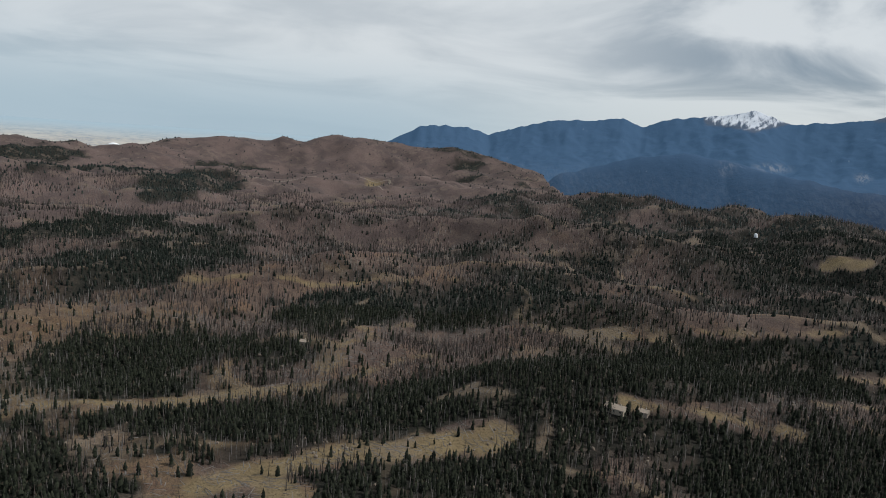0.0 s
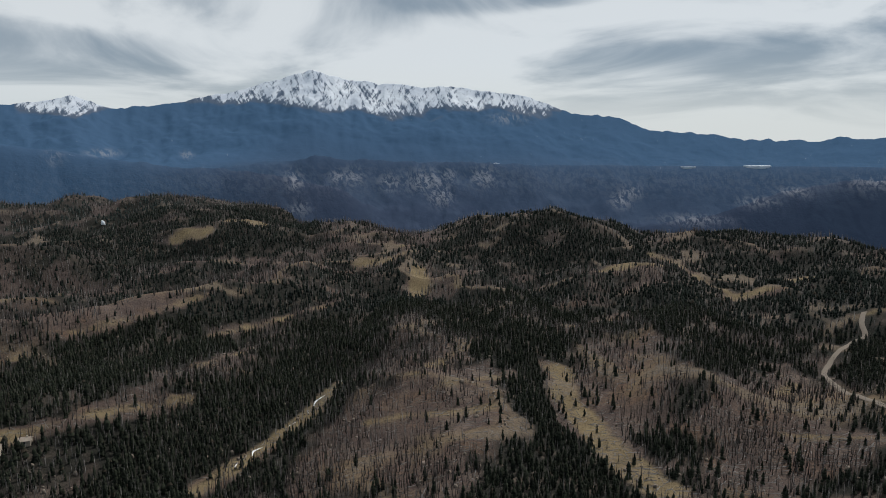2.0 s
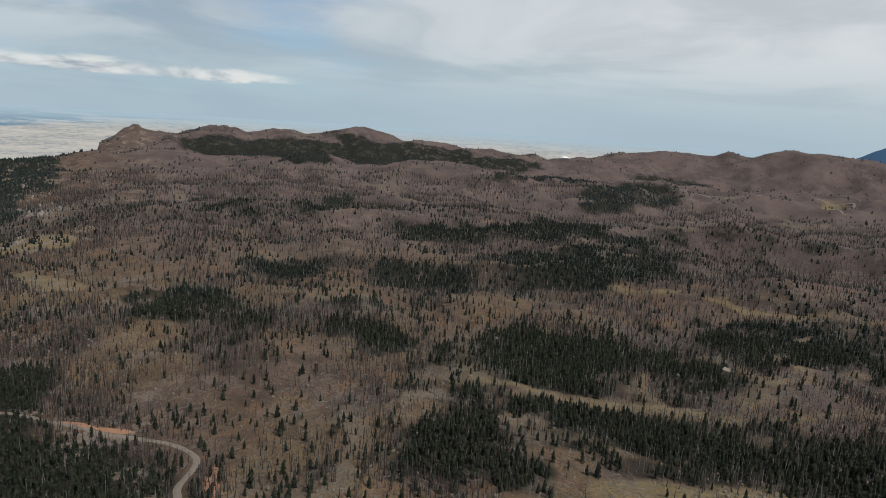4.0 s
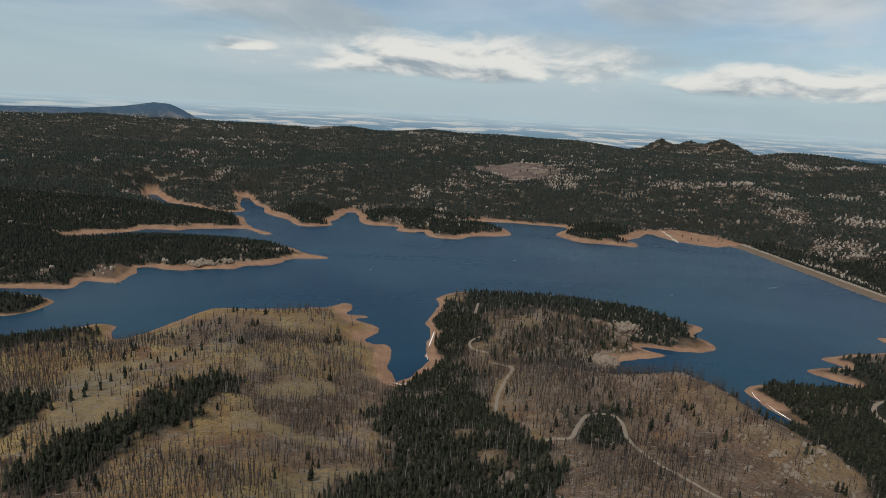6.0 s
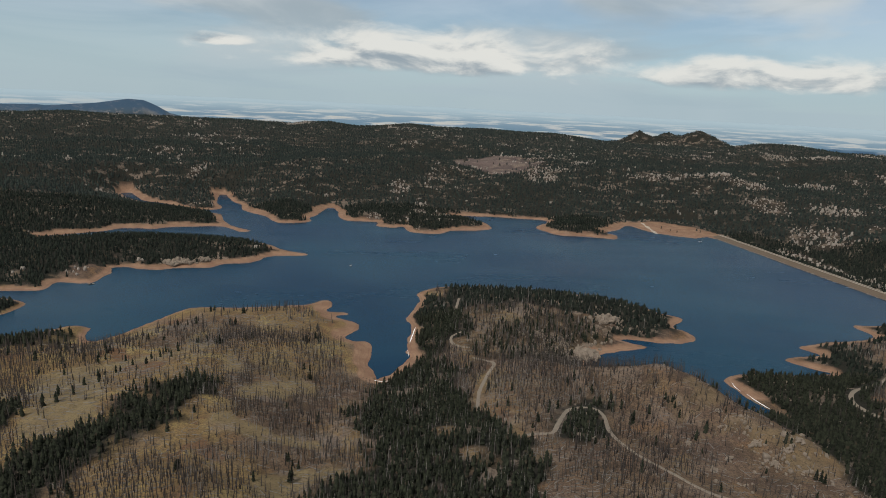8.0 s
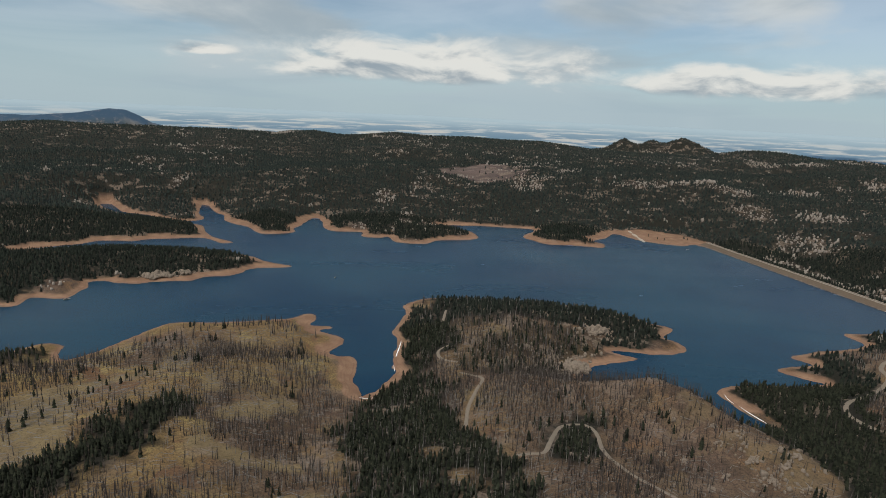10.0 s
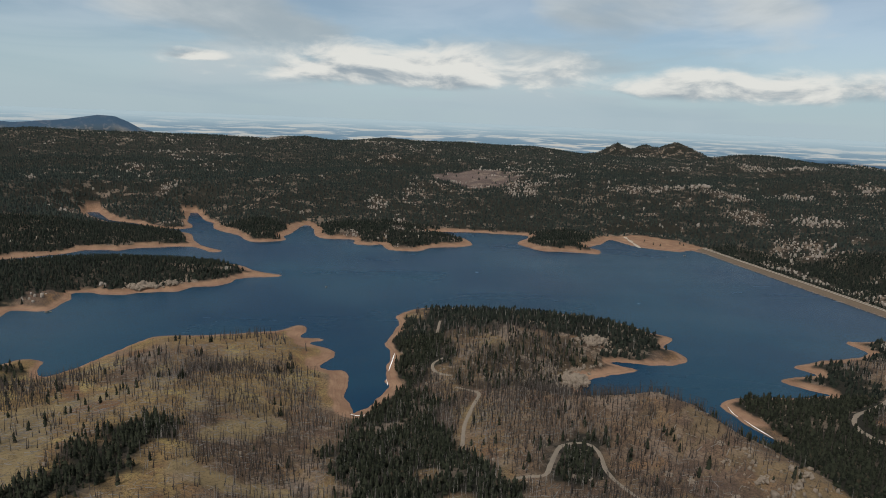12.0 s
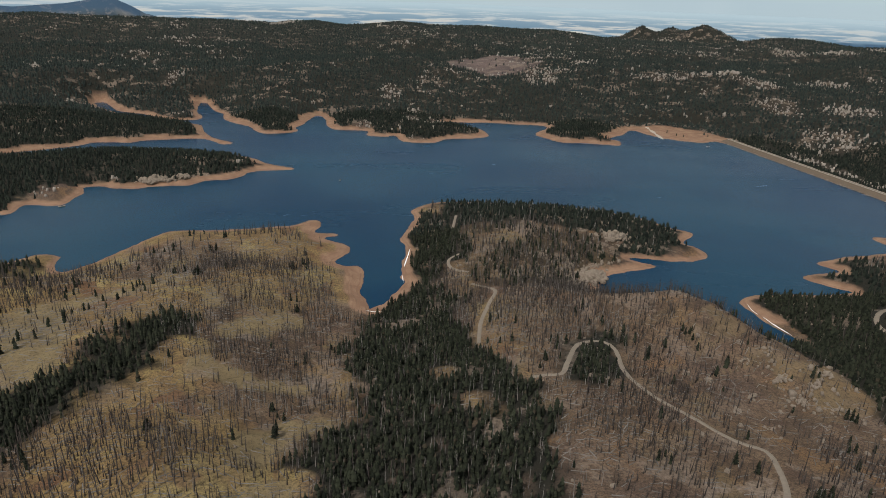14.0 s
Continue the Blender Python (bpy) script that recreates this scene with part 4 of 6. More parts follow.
land_x, land_y = r2 * np.sin(np.radians(az2)), -18 + r2 * np.cos(np.radians(az2))
land_shore = shore_distance(land_x, land_y)
land_z = land_height(land_x, land_y, land_shore)
step_r, step_a = np.gradient(land_z, axis=1) / np.gradient(r2, axis=1), np.gradient(land_z, axis=0) / (np.radians(np.gradient(az2, axis=0)) * r2)
slope_x = step_r * np.sin(np.radians(az2)) + step_a * np.cos(np.radians(az2))
slope_y = step_r * np.cos(np.radians(az2)) - step_a * np.sin(np.radians(az2))
land_shady = np.clip((0.53 * slope_x - 0.85 * slope_y) * 3.0, -1, 1)  # slopes turned away from the sun
land_shady[:, :3] = 0
land_wood = wood_cover(land_x, land_y, land_shore, r2, az2, land_shady)
rag = fractal(land_x, land_y, 22, 3, 61)
land_beach = np.clip((beach_width(land_x, land_y) - land_shore) / 2.5, 0, 1) * (r2 > 300)
cove = (az2 > 15) & (az2 < 33.5) & (r2 < 600) & (land_y < 574)
land_beach = land_beach * ~cove
land_meadow = np.zeros(land_x.shape)
for half, course in GLADES:
    q, _ = line_distance(land_x, land_y, course)
    land_meadow = np.maximum(land_meadow, np.clip((half + 8 * rag - q) / 5 + 0.5, 0, 1))
land_meadow = np.maximum(land_meadow, np.clip((fractal(land_x, land_y, 120, 4, 71) - 0.42 - 0.5 * land_shady) * 5, 0, 0.4) * (r2 < 1500))
land_tan = np.clip((20 - land_x) / 60, 0, 1) * (np.abs(az2) < 75) * np.clip((760 - land_y) / 30, 0, 1)
land_tan = np.maximum(land_tan, 0.75 * np.clip((1100 - r2) / 300, 0.15, 1) * (1 - 0.75 * np.clip(az2 / 12, 0, 1) * np.clip((55 - az2) / 8, 0, 1)) * ((az2 > -10) & (az2 < 212)) * (1 - 0.45 * np.clip((az2 - 48) / 8, 0, 1)) * np.clip((fractal(land_x, land_y, 90, 3, 81) + 0.25) * 3, 0, 1))
crest_line = fold_lines(land_x, land_y)
# in the south, sunlit crests and sun-facing slopes are coloured in as tan ground
land_tan = np.where(az2 > 100, np.clip((crest_line + 0.10 * rag - 0.36) * 8 - 0.5 * land_shady, 0.0, 1.0) * np.clip((1900 - r2) / 500, 0, 1), land_tan)
# pale ridge tops: bare of trees, the sun on them put into the colour
land_lit_crest = np.clip((crest_line + 0.16 * rag - 0.45) * 10, 0, 1) * np.clip((az2 - 62) / 15, 0, 1) * np.clip((2100 - r2) / 400, 0, 1) * np.clip(0.75 + 1.2 * fractal(land_x, land_y, 160, 3, 301), 0, 1)
land_wood = land_wood * (1 - 0.85 * land_lit_crest)
middle = ring_distance(land_x, land_y, np.array(POINT_MIDDLE, float))
burn = np.clip((fractal(land_x, land_y, 95, 4, 321) + 0.30 * np.clip((-130 - land_x) / -60, -1, 1) * np.clip((520 - land_y) / 60, 0, 1)) * 4, 0, 1)
land_tan = np.where(az2 < 5, land_tan * (1 - 0.85 * burn * (land_x > -235)), land_tan)
land_tan = np.maximum(land_tan, 0.35 * np.clip(-middle / 20, 0, 1))
land_rosy = np.clip((az2 - 52) / 10, 0, 1) * np.clip(np.maximum((r2 - 600) / 700, 0.38 * np.clip((az2 - 95) / 20, 0, 1)), 0.12, 1) * np.clip((212 - az2) / 8, 0, 1)
land_rosy = np.maximum(land_rosy, np.clip((1.25 - np.hypot((land_x - 215) / 120, (land_y - 1880) / 150)) * 4, 0, 1))
land_rock = np.clip(0.62 + 0.5 * np.clip(-middle / 20, 0, 1) + 0.9 * fractal(land_x, land_y, 130, 3, 91), 0, 1) * (1 - 0.55 * (az2 > 60)) * (1 - 0.6 * land_tan)
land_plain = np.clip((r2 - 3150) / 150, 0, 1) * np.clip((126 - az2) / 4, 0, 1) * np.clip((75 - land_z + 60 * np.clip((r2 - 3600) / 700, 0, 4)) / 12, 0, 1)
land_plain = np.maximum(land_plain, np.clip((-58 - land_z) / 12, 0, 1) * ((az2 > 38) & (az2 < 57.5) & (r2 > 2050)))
# the far north-western hill takes the plains' painted haze and glow
hazed_hill = np.clip((r2 - 3250) / 150, 0, 1) * np.clip((-17 - az2) / 3, 0, 1) * np.clip((land_z - 88 - 60 * np.clip((r2 - 3600) / 500, 0, 4)) / 10, 0, 1)
land_plain = np.maximum(land_plain, 0.7 * hazed_hill)
land_mesh = mesh_from("ground", np.stack([land_x, land_y, land_z], -1).reshape(-1, 3), quads=grid_faces(len(BEARINGS), len(REACH), False))
soft_shading(land_mesh)
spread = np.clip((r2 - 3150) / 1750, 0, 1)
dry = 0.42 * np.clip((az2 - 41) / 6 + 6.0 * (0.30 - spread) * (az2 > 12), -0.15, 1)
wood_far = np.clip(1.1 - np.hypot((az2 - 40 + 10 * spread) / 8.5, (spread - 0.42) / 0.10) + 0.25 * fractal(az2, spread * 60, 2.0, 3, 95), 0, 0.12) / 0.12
litter = np.maximum(land_wood, 0.22 * np.clip((az2 - 112) / 14, 0, 1) * (1 - land_meadow) * (1 - land_lit_crest))
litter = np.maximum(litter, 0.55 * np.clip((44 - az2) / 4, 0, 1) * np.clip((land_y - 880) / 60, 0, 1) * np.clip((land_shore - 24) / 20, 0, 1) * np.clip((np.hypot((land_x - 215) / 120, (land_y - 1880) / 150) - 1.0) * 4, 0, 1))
# that hill also takes the hazed blue of the far woods
wood_far = np.maximum(wood_far, np.clip(1.3 * hazed_hill + 0.3 * fractal(land_x, land_y, 40, 4, 401), 0, 1) * (hazed_hill > 0.05))
for key, values in (("forest", litter), ("beach", land_beach), ("meadow", land_meadow), ("tan", land_tan), ("crest", land_lit_crest), ("rosy", land_rosy), ("rock", land_rock),
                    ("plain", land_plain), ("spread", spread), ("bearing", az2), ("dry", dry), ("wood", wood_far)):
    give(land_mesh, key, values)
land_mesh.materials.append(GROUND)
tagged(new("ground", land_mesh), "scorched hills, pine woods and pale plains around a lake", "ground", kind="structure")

# ---- the lake ----
ring = np.array([(-760, 480), (330, 440), (664, 690), (652, 760), (579, 1200), (478, 1335), (430, 1560), (-760, 1560)], float)
bm = bmesh.new()
top = [bm.verts.new((x, y, 0)) for x, y in ring]
low = [bm.verts.new((x, y, -12)) for x, y in ring]
bm.faces.new(top), bm.faces.new(low[::-1])
for a in range(len(ring)):
    b = (a + 1) % len(ring)
    bm.faces.new((top[b], top[a], low[a], low[b]))
bmesh.ops.recalc_face_normals(bm, faces=bm.faces)
water_mesh = bpy.data.meshes.new("water")
bm.to_mesh(water_mesh), bm.free()
water_mesh.materials.append(WATER)
tagged(new("water", water_mesh), "dark blue reservoir water with small ripples", "lake", kind="structure")

# ---- the snow-capped range in the south-west ----
SKYLINE = [(105, -2.5), (113, -1.5), (115.4, -0.7), (118, 0.68), (120, 0.85), (122.1, 0.83), (123.8, 0.38), (126.3, 1.27), (130, 2.03), (132.1, 2.08), (134.6, 2.42), (136.4, 1.86),
           (138.5, 2.66), (141.8, 3.07), (144.5, 3.58), (147.1, 2.72), (150.4, 2.95), (155.6, 4.04), (158.8, 4.89), (162.2, 5.91), (165.2, 5.17), (167.5, 4.85),
           (169.9, 4.72), (171.3, 4.48), (173.7, 4.6), (176.6, 4.2), (180.3, 3.69), (184, 2.26), (187.7, 1.84), (189.9, 0.82), (195, 0.45), (197, 0.0), (202.3, -0.16),
           (203.7, 0.11), (205.3, 0.0), (215, 0.3), (240, 0.6)]
range_az = np.arange(106.0, 230.0, 0.19)
range_r = np.concatenate([np.linspace(1900, 4000, 70), np.linspace(4015, 4780, 75), np.linspace(4795, 4920, 6)])
ma, mr = np.meshgrid(range_az, range_r, indexing="ij")
sky_el = np.interp(ma, [p[0] for p in SKYLINE], [p[1] for p in SKYLINE])
KNOTS_R, KNOTS_K = [1900, 2500, 3000, 3350, 3600, 4000, 4700, 4925], [0.0, 0.16, 0.38, 0.60, 0.66, 0.72, 1.0, 0.93]
rise = np.interp(mr, KNOTS_R, KNOTS_K)
el = -11.5 + (sky_el + 11.5) * rise
shelf = np.exp(-((mr - 3650) / 240) ** 2)
el = el + (-2.05 - el) * shelf * np.clip((ma - 150) / 15, 0, 1)
mx, my = mr * np.sin(np.radians(ma)), -18 + mr * np.cos(np.radians(ma))
mz = 240 + mr * np.tan(np.radians(el))
rough = np.clip((mr - 1950) / 300, 0, 1) * np.clip((4690 - mr) / 260, 0.10, 1) * (1 - 0.8 * shelf)
ribs = 1 - np.abs(fractal(ma * 60, mr * 0.42, 120, 4, 101))
mz = mz + rough * (26 * (ribs - 0.78) + 20 * fractal(mx, my, 170, 4, 111)) * np.clip((sky_el + 3.5) / 5, 0.35, 1.3)
mz = mz + 13 * fractal(ma * 30, mr * 0.05, 17, 4, 121) * np.clip((mr - 4000) / 500, 0, 1)
for wide, course in ((150, ((188, 2250, -7.4), (192, 2300, -6.7), (195, 2350, -6.1), (198, 2420, -4.9), (201, 2500, -3.7), (204, 2560, -3.05), (207, 2600, -3.0), (214, 2650, -2.8))),
                     (190, ((131, 3000, -2.2), (136, 3000, -0.6), (139.7, 3000, 0.0), (143.2, 3000, -0.4), (147, 2950, -1.15), (151, 2900, -1.75), (155, 2900, -2.1), (159, 2850, -2.6), (163, 2800, -3.6)))):
    q, spur = line_distance(mx, my, [(*plan_xy(a, r), 240 + r * math.tan(radians(e))) for a, r, e in course])
    w = np.exp(-(q / wide) ** 2)
    mz = mz + np.maximum(spur - mz, 0) * w + 10 * w * fractal(mx, my, 60, 3, 131)
range_mesh = mesh_from("mountain_range", np.stack([mx, my, mz], -1).reshape(-1, 3), quads=grid_faces(len(range_az), len(range_r)))
soft_shading(range_mesh)
tall = np.degrees(np.arctan2(mz - 240, mr))
line = np.interp(ma, [138, 141, 144.5, 148, 152, 157, 162, 168, 174, 178, 183, 187], [9, 2.5, 2.1, 2.9, 3.0, 3.1, 2.7, 2.1, 2.3, 2.6, 1.9, 9])
drift = fractal(mx, my, 260, 4, 167)
rib_u = ma * 55 + 34 * fractal(ma * 55, mr * 0.2, 150, 3, 163)
bare = np.clip((0.20 - np.abs(fractal(rib_u, mr * 0.055, 17, 4, 161, 0.6))) * 7, 0, 1)
bare = np.maximum(bare, np.clip((fractal(rib_u, mr * 0.12, 44, 3, 169) - 0.25) * 4, 0, 1))
give(range_mesh, "snow", np.clip((tall - line + 0.7 * drift) / 0.7 + 0.2, 0, 1) * (1 - 0.25 * bare * np.clip((sky_el - tall) / 0.8, 0, 1)))
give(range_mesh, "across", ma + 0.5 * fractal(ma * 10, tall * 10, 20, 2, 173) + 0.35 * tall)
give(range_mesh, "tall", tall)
# share of painted haze: by distance, and more towards the east
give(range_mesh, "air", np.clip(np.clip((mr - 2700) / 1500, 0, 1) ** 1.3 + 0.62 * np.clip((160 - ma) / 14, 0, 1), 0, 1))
cliff = 0.14 * np.exp(-((tall + 3.2) / 1.3) ** 2)
for a, e, ha, he in ((160.5, -3.1, 0.8, 0.8), (164.2, -2.9, 0.8, 0.5), (165.4, -2.9, 0.9, 0.7), (168.5, -3.4, 1.0, 0.6), (171.6, -3.3, 1.9, 0.9), (173.6, -2.8, 0.6, 0.5), (176.6, -3.0, 1.1, 0.8),
                     (172.9, -4.5, 1.0, 0.8), (188.1, -4.9, 0.8, 0.6), (160.8, -5.5, 0.9, 0.5), (188.9, -4.2, 0.9, 0.5), (143.0, -0.8, 0.6, 0.3), (146.2, -0.65, 1.0, 0.25), (152.2, -0.9, 0.4, 0.3),
                     (194.0, -6.4, 2.2, 0.35), (198.5, -4.8, 1.4, 0.35), (201.0, -3.9, 1.2, 0.3), (206.0, -3.2, 1.5, 0.4), (178.7, 1.9, 1.4, 0.4), (180.5, 2.5, 1.0, 0.4)):
    cliff = np.maximum(cliff, np.exp(-((ma - a) / ha) ** 2 - ((tall - e) / he) ** 2))
give(range_mesh, "cliff", cliff)
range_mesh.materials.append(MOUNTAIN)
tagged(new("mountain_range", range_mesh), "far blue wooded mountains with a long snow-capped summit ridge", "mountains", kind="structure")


# ---- helpers for things ----
def part(name, bm, material, parent=None, label=""):
    """Links a bmesh as one mesh object under a thing or part."""
    mesh = bpy.data.meshes.new(name)
    bm.to_mesh(mesh), bm.free()
    mesh.materials.append(material)
    ob = new(name, mesh)
    ob.parent = parent
    if label:
        ob["label"] = label
    return ob


def thing(name, label, category, at=(0, 0, 0), turn=0.0, group="", kind=""):
    ob = new(name)
    ob.matrix_world = pose(*at, 0, 0, turn)
    return tagged(ob, label, category, group, kind)


def ground_z(x, y):
    return float(field(land_z, (np.array([float(x)]), np.array([float(y)])))[0])


# ---- pines and burnt trunks by the thousand ----
def conifer_shape(tiers, sides, seed, trunk=True, droop=0.0):
    """A pine of height one: ragged tiers of boughs on a tapered trunk."""
    rng = random.Random(seed)
    verts, tris = [], []
    if trunk:
        k = len(verts)
        for a in range(3):
            verts.append((0.022 * math.cos(2.09 * a), 0.022 * math.sin(2.09 * a), -0.06))
        verts.append((0, 0, 0.5))
        tris += [(k, k + 1, k + 3), (k + 1, k + 2, k + 3), (k + 2, k, k + 3)]
    base = 0.10 if trunk else 0.0
    for i in range(tiers):
        z0 = base + (1 - base) * (i / tiers) * 0.92
        z1 = min(1.0, z0 + (1 - base) * (1.55 / tiers)) if i < tiers - 1 else 1.0
        wide = 0.185 * (1 - 0.70 * (i / tiers) ** 1.8) * rng.uniform(0.85, 1.15)
        lean = (rng.uniform(-0.02, 0.02), rng.uniform(-0.02, 0.02))
        k = len(verts)
        for a in range(sides):
            turn = 2 * math.pi * (a + rng.uniform(-0.3, 0.3)) / sides + i
            r = wide * rng.uniform(0.55, 1.25)
            verts.append((lean[0] + r * math.cos(turn), lean[1] + r * math.sin(turn), z0 + rng.uniform(-0.03, 0.05) - droop * r))
        verts.append((lean[0], lean[1], z1))
        tris += [(k + a, k + (a + 1) % sides, k + sides) for a in range(sides)]
    return np.array(verts), np.array(tris)


def snag_shape(seed, limbs=2):
    """A bare burnt trunk of height one, with a few broken limbs."""
    rng = random.Random(seed)
    bend = (rng.uniform(-0.04, 0.04), rng.uniform(-0.04, 0.04))
    verts = [(0.022 * math.cos(2.09 * a), 0.022 * math.sin(2.09 * a), -0.05) for a in range(3)] + [(bend[0], bend[1], 1.0)]
    tris = [(0, 1, 3), (1, 2, 3), (2, 0, 3)]
    for i in range(limbs):
        z, turn, reach = rng.uniform(0.35, 0.85), rng.uniform(0, 6.28), rng.uniform(0.08, 0.16)
        k = len(verts)
        verts += [(0, 0, z), (0, 0, z + 0.018), (reach * math.cos(turn), reach * math.sin(turn), z + rng.uniform(-0.02, 0.08))]
        tris += [(k, k + 1, k + 2)]
    return np.array(verts), np.array(tris)


def scatter(name, shapes, places, heights, widths, material, label, category, tilt=0.0, seed=0):
    """Many alike plants as one mesh."""
    rng = np.random.default_rng(seed)
    pick = rng.integers(0, len(shapes), len(heights))
    verts, tris, count = [], [], 0
    for s, (v, f) in enumerate(shapes):
        m = pick == s
        if not m.any():
            continue
        n = int(m.sum())
        turn = rng.uniform(0, 6.283, n)
        c, sn = np.cos(turn)[:, None], np.sin(turn)[:, None]
        h, w = heights[m][:, None], widths[m][:, None]
        px = (v[:, 0] * c - v[:, 1] * sn) * w
        py = (v[:, 0] * sn + v[:, 1] * c) * w
        pz = v[:, 2] * h
        if tilt:
            px = px + pz * rng.normal(0, tilt, n)[:, None]
            py = py + pz * rng.normal(0, tilt, n)[:, None]
        p = places[m]
        verts.append(np.stack([px + p[:, :1], py + p[:, 1:2], pz + p[:, 2:3]], -1).reshape(-1, 3))
        tris.append((f[None] + (count + np.arange(n) * len(v))[:, None, None]).reshape(-1, 3))
        count += n * len(v)
    mesh = mesh_from(name, np.concatenate(verts), tris=np.concatenate(tris))
    mesh.materials.append(material)
    return tagged(new(name, mesh), label, category, kind="stuff")


def candidates(r0, r1, step, seed, az0=-37.0, az1=211.0):
    """Jittered places in a ring of country."""
    rng = np.random.default_rng(seed)
    n = int(2 * r1 / step) + 1
    gx, gy = np.meshgrid(np.arange(n) * step - r1, np.arange(n) * step - r1 - 18)
    x = (gx + rng.uniform(-0.5, 0.5, gx.shape) * step).ravel()
    y = (gy + rng.uniform(-0.5, 0.5, gy.shape) * step).ravel()
    r, az = np.hypot(x, y + 18), bearing_of(x, y)
    m = (r >= r0) & (r < r1) & (az > az0) & (az < az1)
    return x[m], y[m], rng


ROADS = {}
ROADS["ridge"] = (3.8, [(72, 366), (81, 367), (90, 367), (97, 382), (107, 407), (115, 416), (126, 420), (133, 408), (130, 374), (136, 355), (154, 330), (167, 309), (178, 301), (176, 285), (169, 265), (159, 251), (150, 225)])
ROADS["point_end"] = (3.4, [(50, 735), (46, 705), (44, 690)])
ROADS["point_bend"] = (3.4, [(52, 570), (44, 578), (36, 590), (37, 607), (46, 616)])
ROADS["point_neck"] = (3.4, [(52, 538), (68, 513), (61, 488), (52, 456), (47, 420)])
ROADS["east"] = (4.6, [(262, 120), (292, 139), (305, 146), (324, 148), (340, 154), (353, 174), (356, 197), (359, 237), (374, 298), (370, 364), (368, 423), (362, 484), (426, 534), (452, 558), (466, 586), (527, 625), (600, 680), (652, 742)])
ROADS["west"] = (5.0, [(-330, -690), (-318, -668), (-312, -648), (-296, -637), (-260, -593), (-243, -565), (-236, -524), (-235, -487), (-242, -455)])
ROADS["south_track"] = (8.0, [(2060, -480), (2021, -502), (1943, -565), (1959, -709)])
ROADS["south_zigzag"] = (8.0, [(1930, -840), (1881, -920), (1840, -849), (1753, -843)])


def dense_line(points, step=4.0):
    p = np.array(points, float)
    a, b, c, d = np.vstack([p[:1], p[:-1]]), p, np.vstack([p[1:], p[-1:]]), np.vstack([p[2:], p[-1:], p[-1:]])
    out = []
    for i in range(len(p) - 1):
        n = max(2, int(np.hypot(*(p[i + 1] - p[i])) / step))
        for k in range(n):
            t = k / n
            out.append(0.5 * (2 * b[i] + (c[i] - a[i]) * t + (2 * a[i] - 5 * b[i] + 4 * c[i] - d[i]) * t * t + (3 * b[i] - a[i] - 3 * c[i] + d[i]) * t ** 3))
    return np.array(out + [p[-1]])


road_lines = {name: dense_line(points) for name, (_, points) in ROADS.items()}


def off_roads(x, y, gap=5.0):
    keep = np.ones(x.shape, bool)
    for name, line in road_lines.items():
        box = (x > line[:, 0].min() - 20) & (x < line[:, 0].max() + 20) & (y > line[:, 1].min() - 20) & (y < line[:, 1].max() + 20)
        q, _ = line_distance(x[box], y[box], line)
        keep[box] &= q > gap
    return keep


def stand(r0, r1, step, seed, high, wide, sparse=0.03):
    """Places of live pines in a ring: position, heights, widths."""
    x, y, rng = candidates(r0, r1, step, seed)
    f, d = field(land_wood, (x, y)), field(land_shore, (x, y))
    z = field(land_z, (x, y))
    az = bearing_of(x, y)
    dotted = sparse * 0.6 * (1 + (1.6 + 1.8 * np.clip((100 - az) / 10, 0, 1)) * np.clip((az - 42) / 10, 0, 1) * (fractal(x, y, 90, 2, 281) > -0.1))
    dotted = dotted * np.where(az < 20, np.where(x < -190, 2.6, 1.6) * (fractal(x, y, 30, 2, 311) > np.where(x < -190, 0.15, 0.42)), 1.0)
    dotted = dotted + 0.22 * ((x > 660) & (x < 900) & (y > 590) & (y < 790)) * (fractal(x, y, 24, 2, 341) > 0.0)
    chance = f * f * 0.95 + dotted * (d > 24) * (f < 0.5)
    m = (rng.uniform(0, 1, x.shape) < chance) & ((z > 1.7) | (x > 700 - 0.12 * (y - 750))) & (field(land_plain, (x, y)) < 0.2)
    m &= off_roads(x, y)
    h = rng.uniform(*high, x.shape) * (0.82 + 0.3 * rng.uniform(0, 1, x.shape) ** 2)
    w = h * rng.uniform(*wide, x.shape)
    return np.stack([x, y, z], -1)[m], h[m], w[m]


NEAR_PINES = [conifer_shape(5, 6, s, True, 0.45) for s in range(9)]
MID_PINES = [conifer_shape(2, 5, 20 + s, False, 0.2) for s in range(6)]
FAR_PINES = [conifer_shape(2, 4, 40 + s, False) for s in range(5)]
DOT_PINES = [conifer_shape(1, 4, 60 + s, False) for s in range(5)]
pines_near = stand(30, 700, 3.3, 1, (5.0, 9.8), (0.82, 1.25))
pines_mid = stand(700, 1400, 4.7, 2, (4.8, 8.4), (1.25, 1.75))
pines_far = stand(1400, 2300, 8.5, 3, (5.5, 8.8), (2.0, 2.7))
pines_dot = stand(2300, 3650, 11.0, 4, (4.5, 7.0), (2.5, 3.4))
# beyond the near woods the needles carry the haze tint
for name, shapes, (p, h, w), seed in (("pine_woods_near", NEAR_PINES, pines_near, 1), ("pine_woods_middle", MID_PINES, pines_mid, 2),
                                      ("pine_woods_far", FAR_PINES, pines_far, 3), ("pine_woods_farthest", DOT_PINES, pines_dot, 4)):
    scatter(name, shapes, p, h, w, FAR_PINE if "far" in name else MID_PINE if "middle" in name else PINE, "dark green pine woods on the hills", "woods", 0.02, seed)


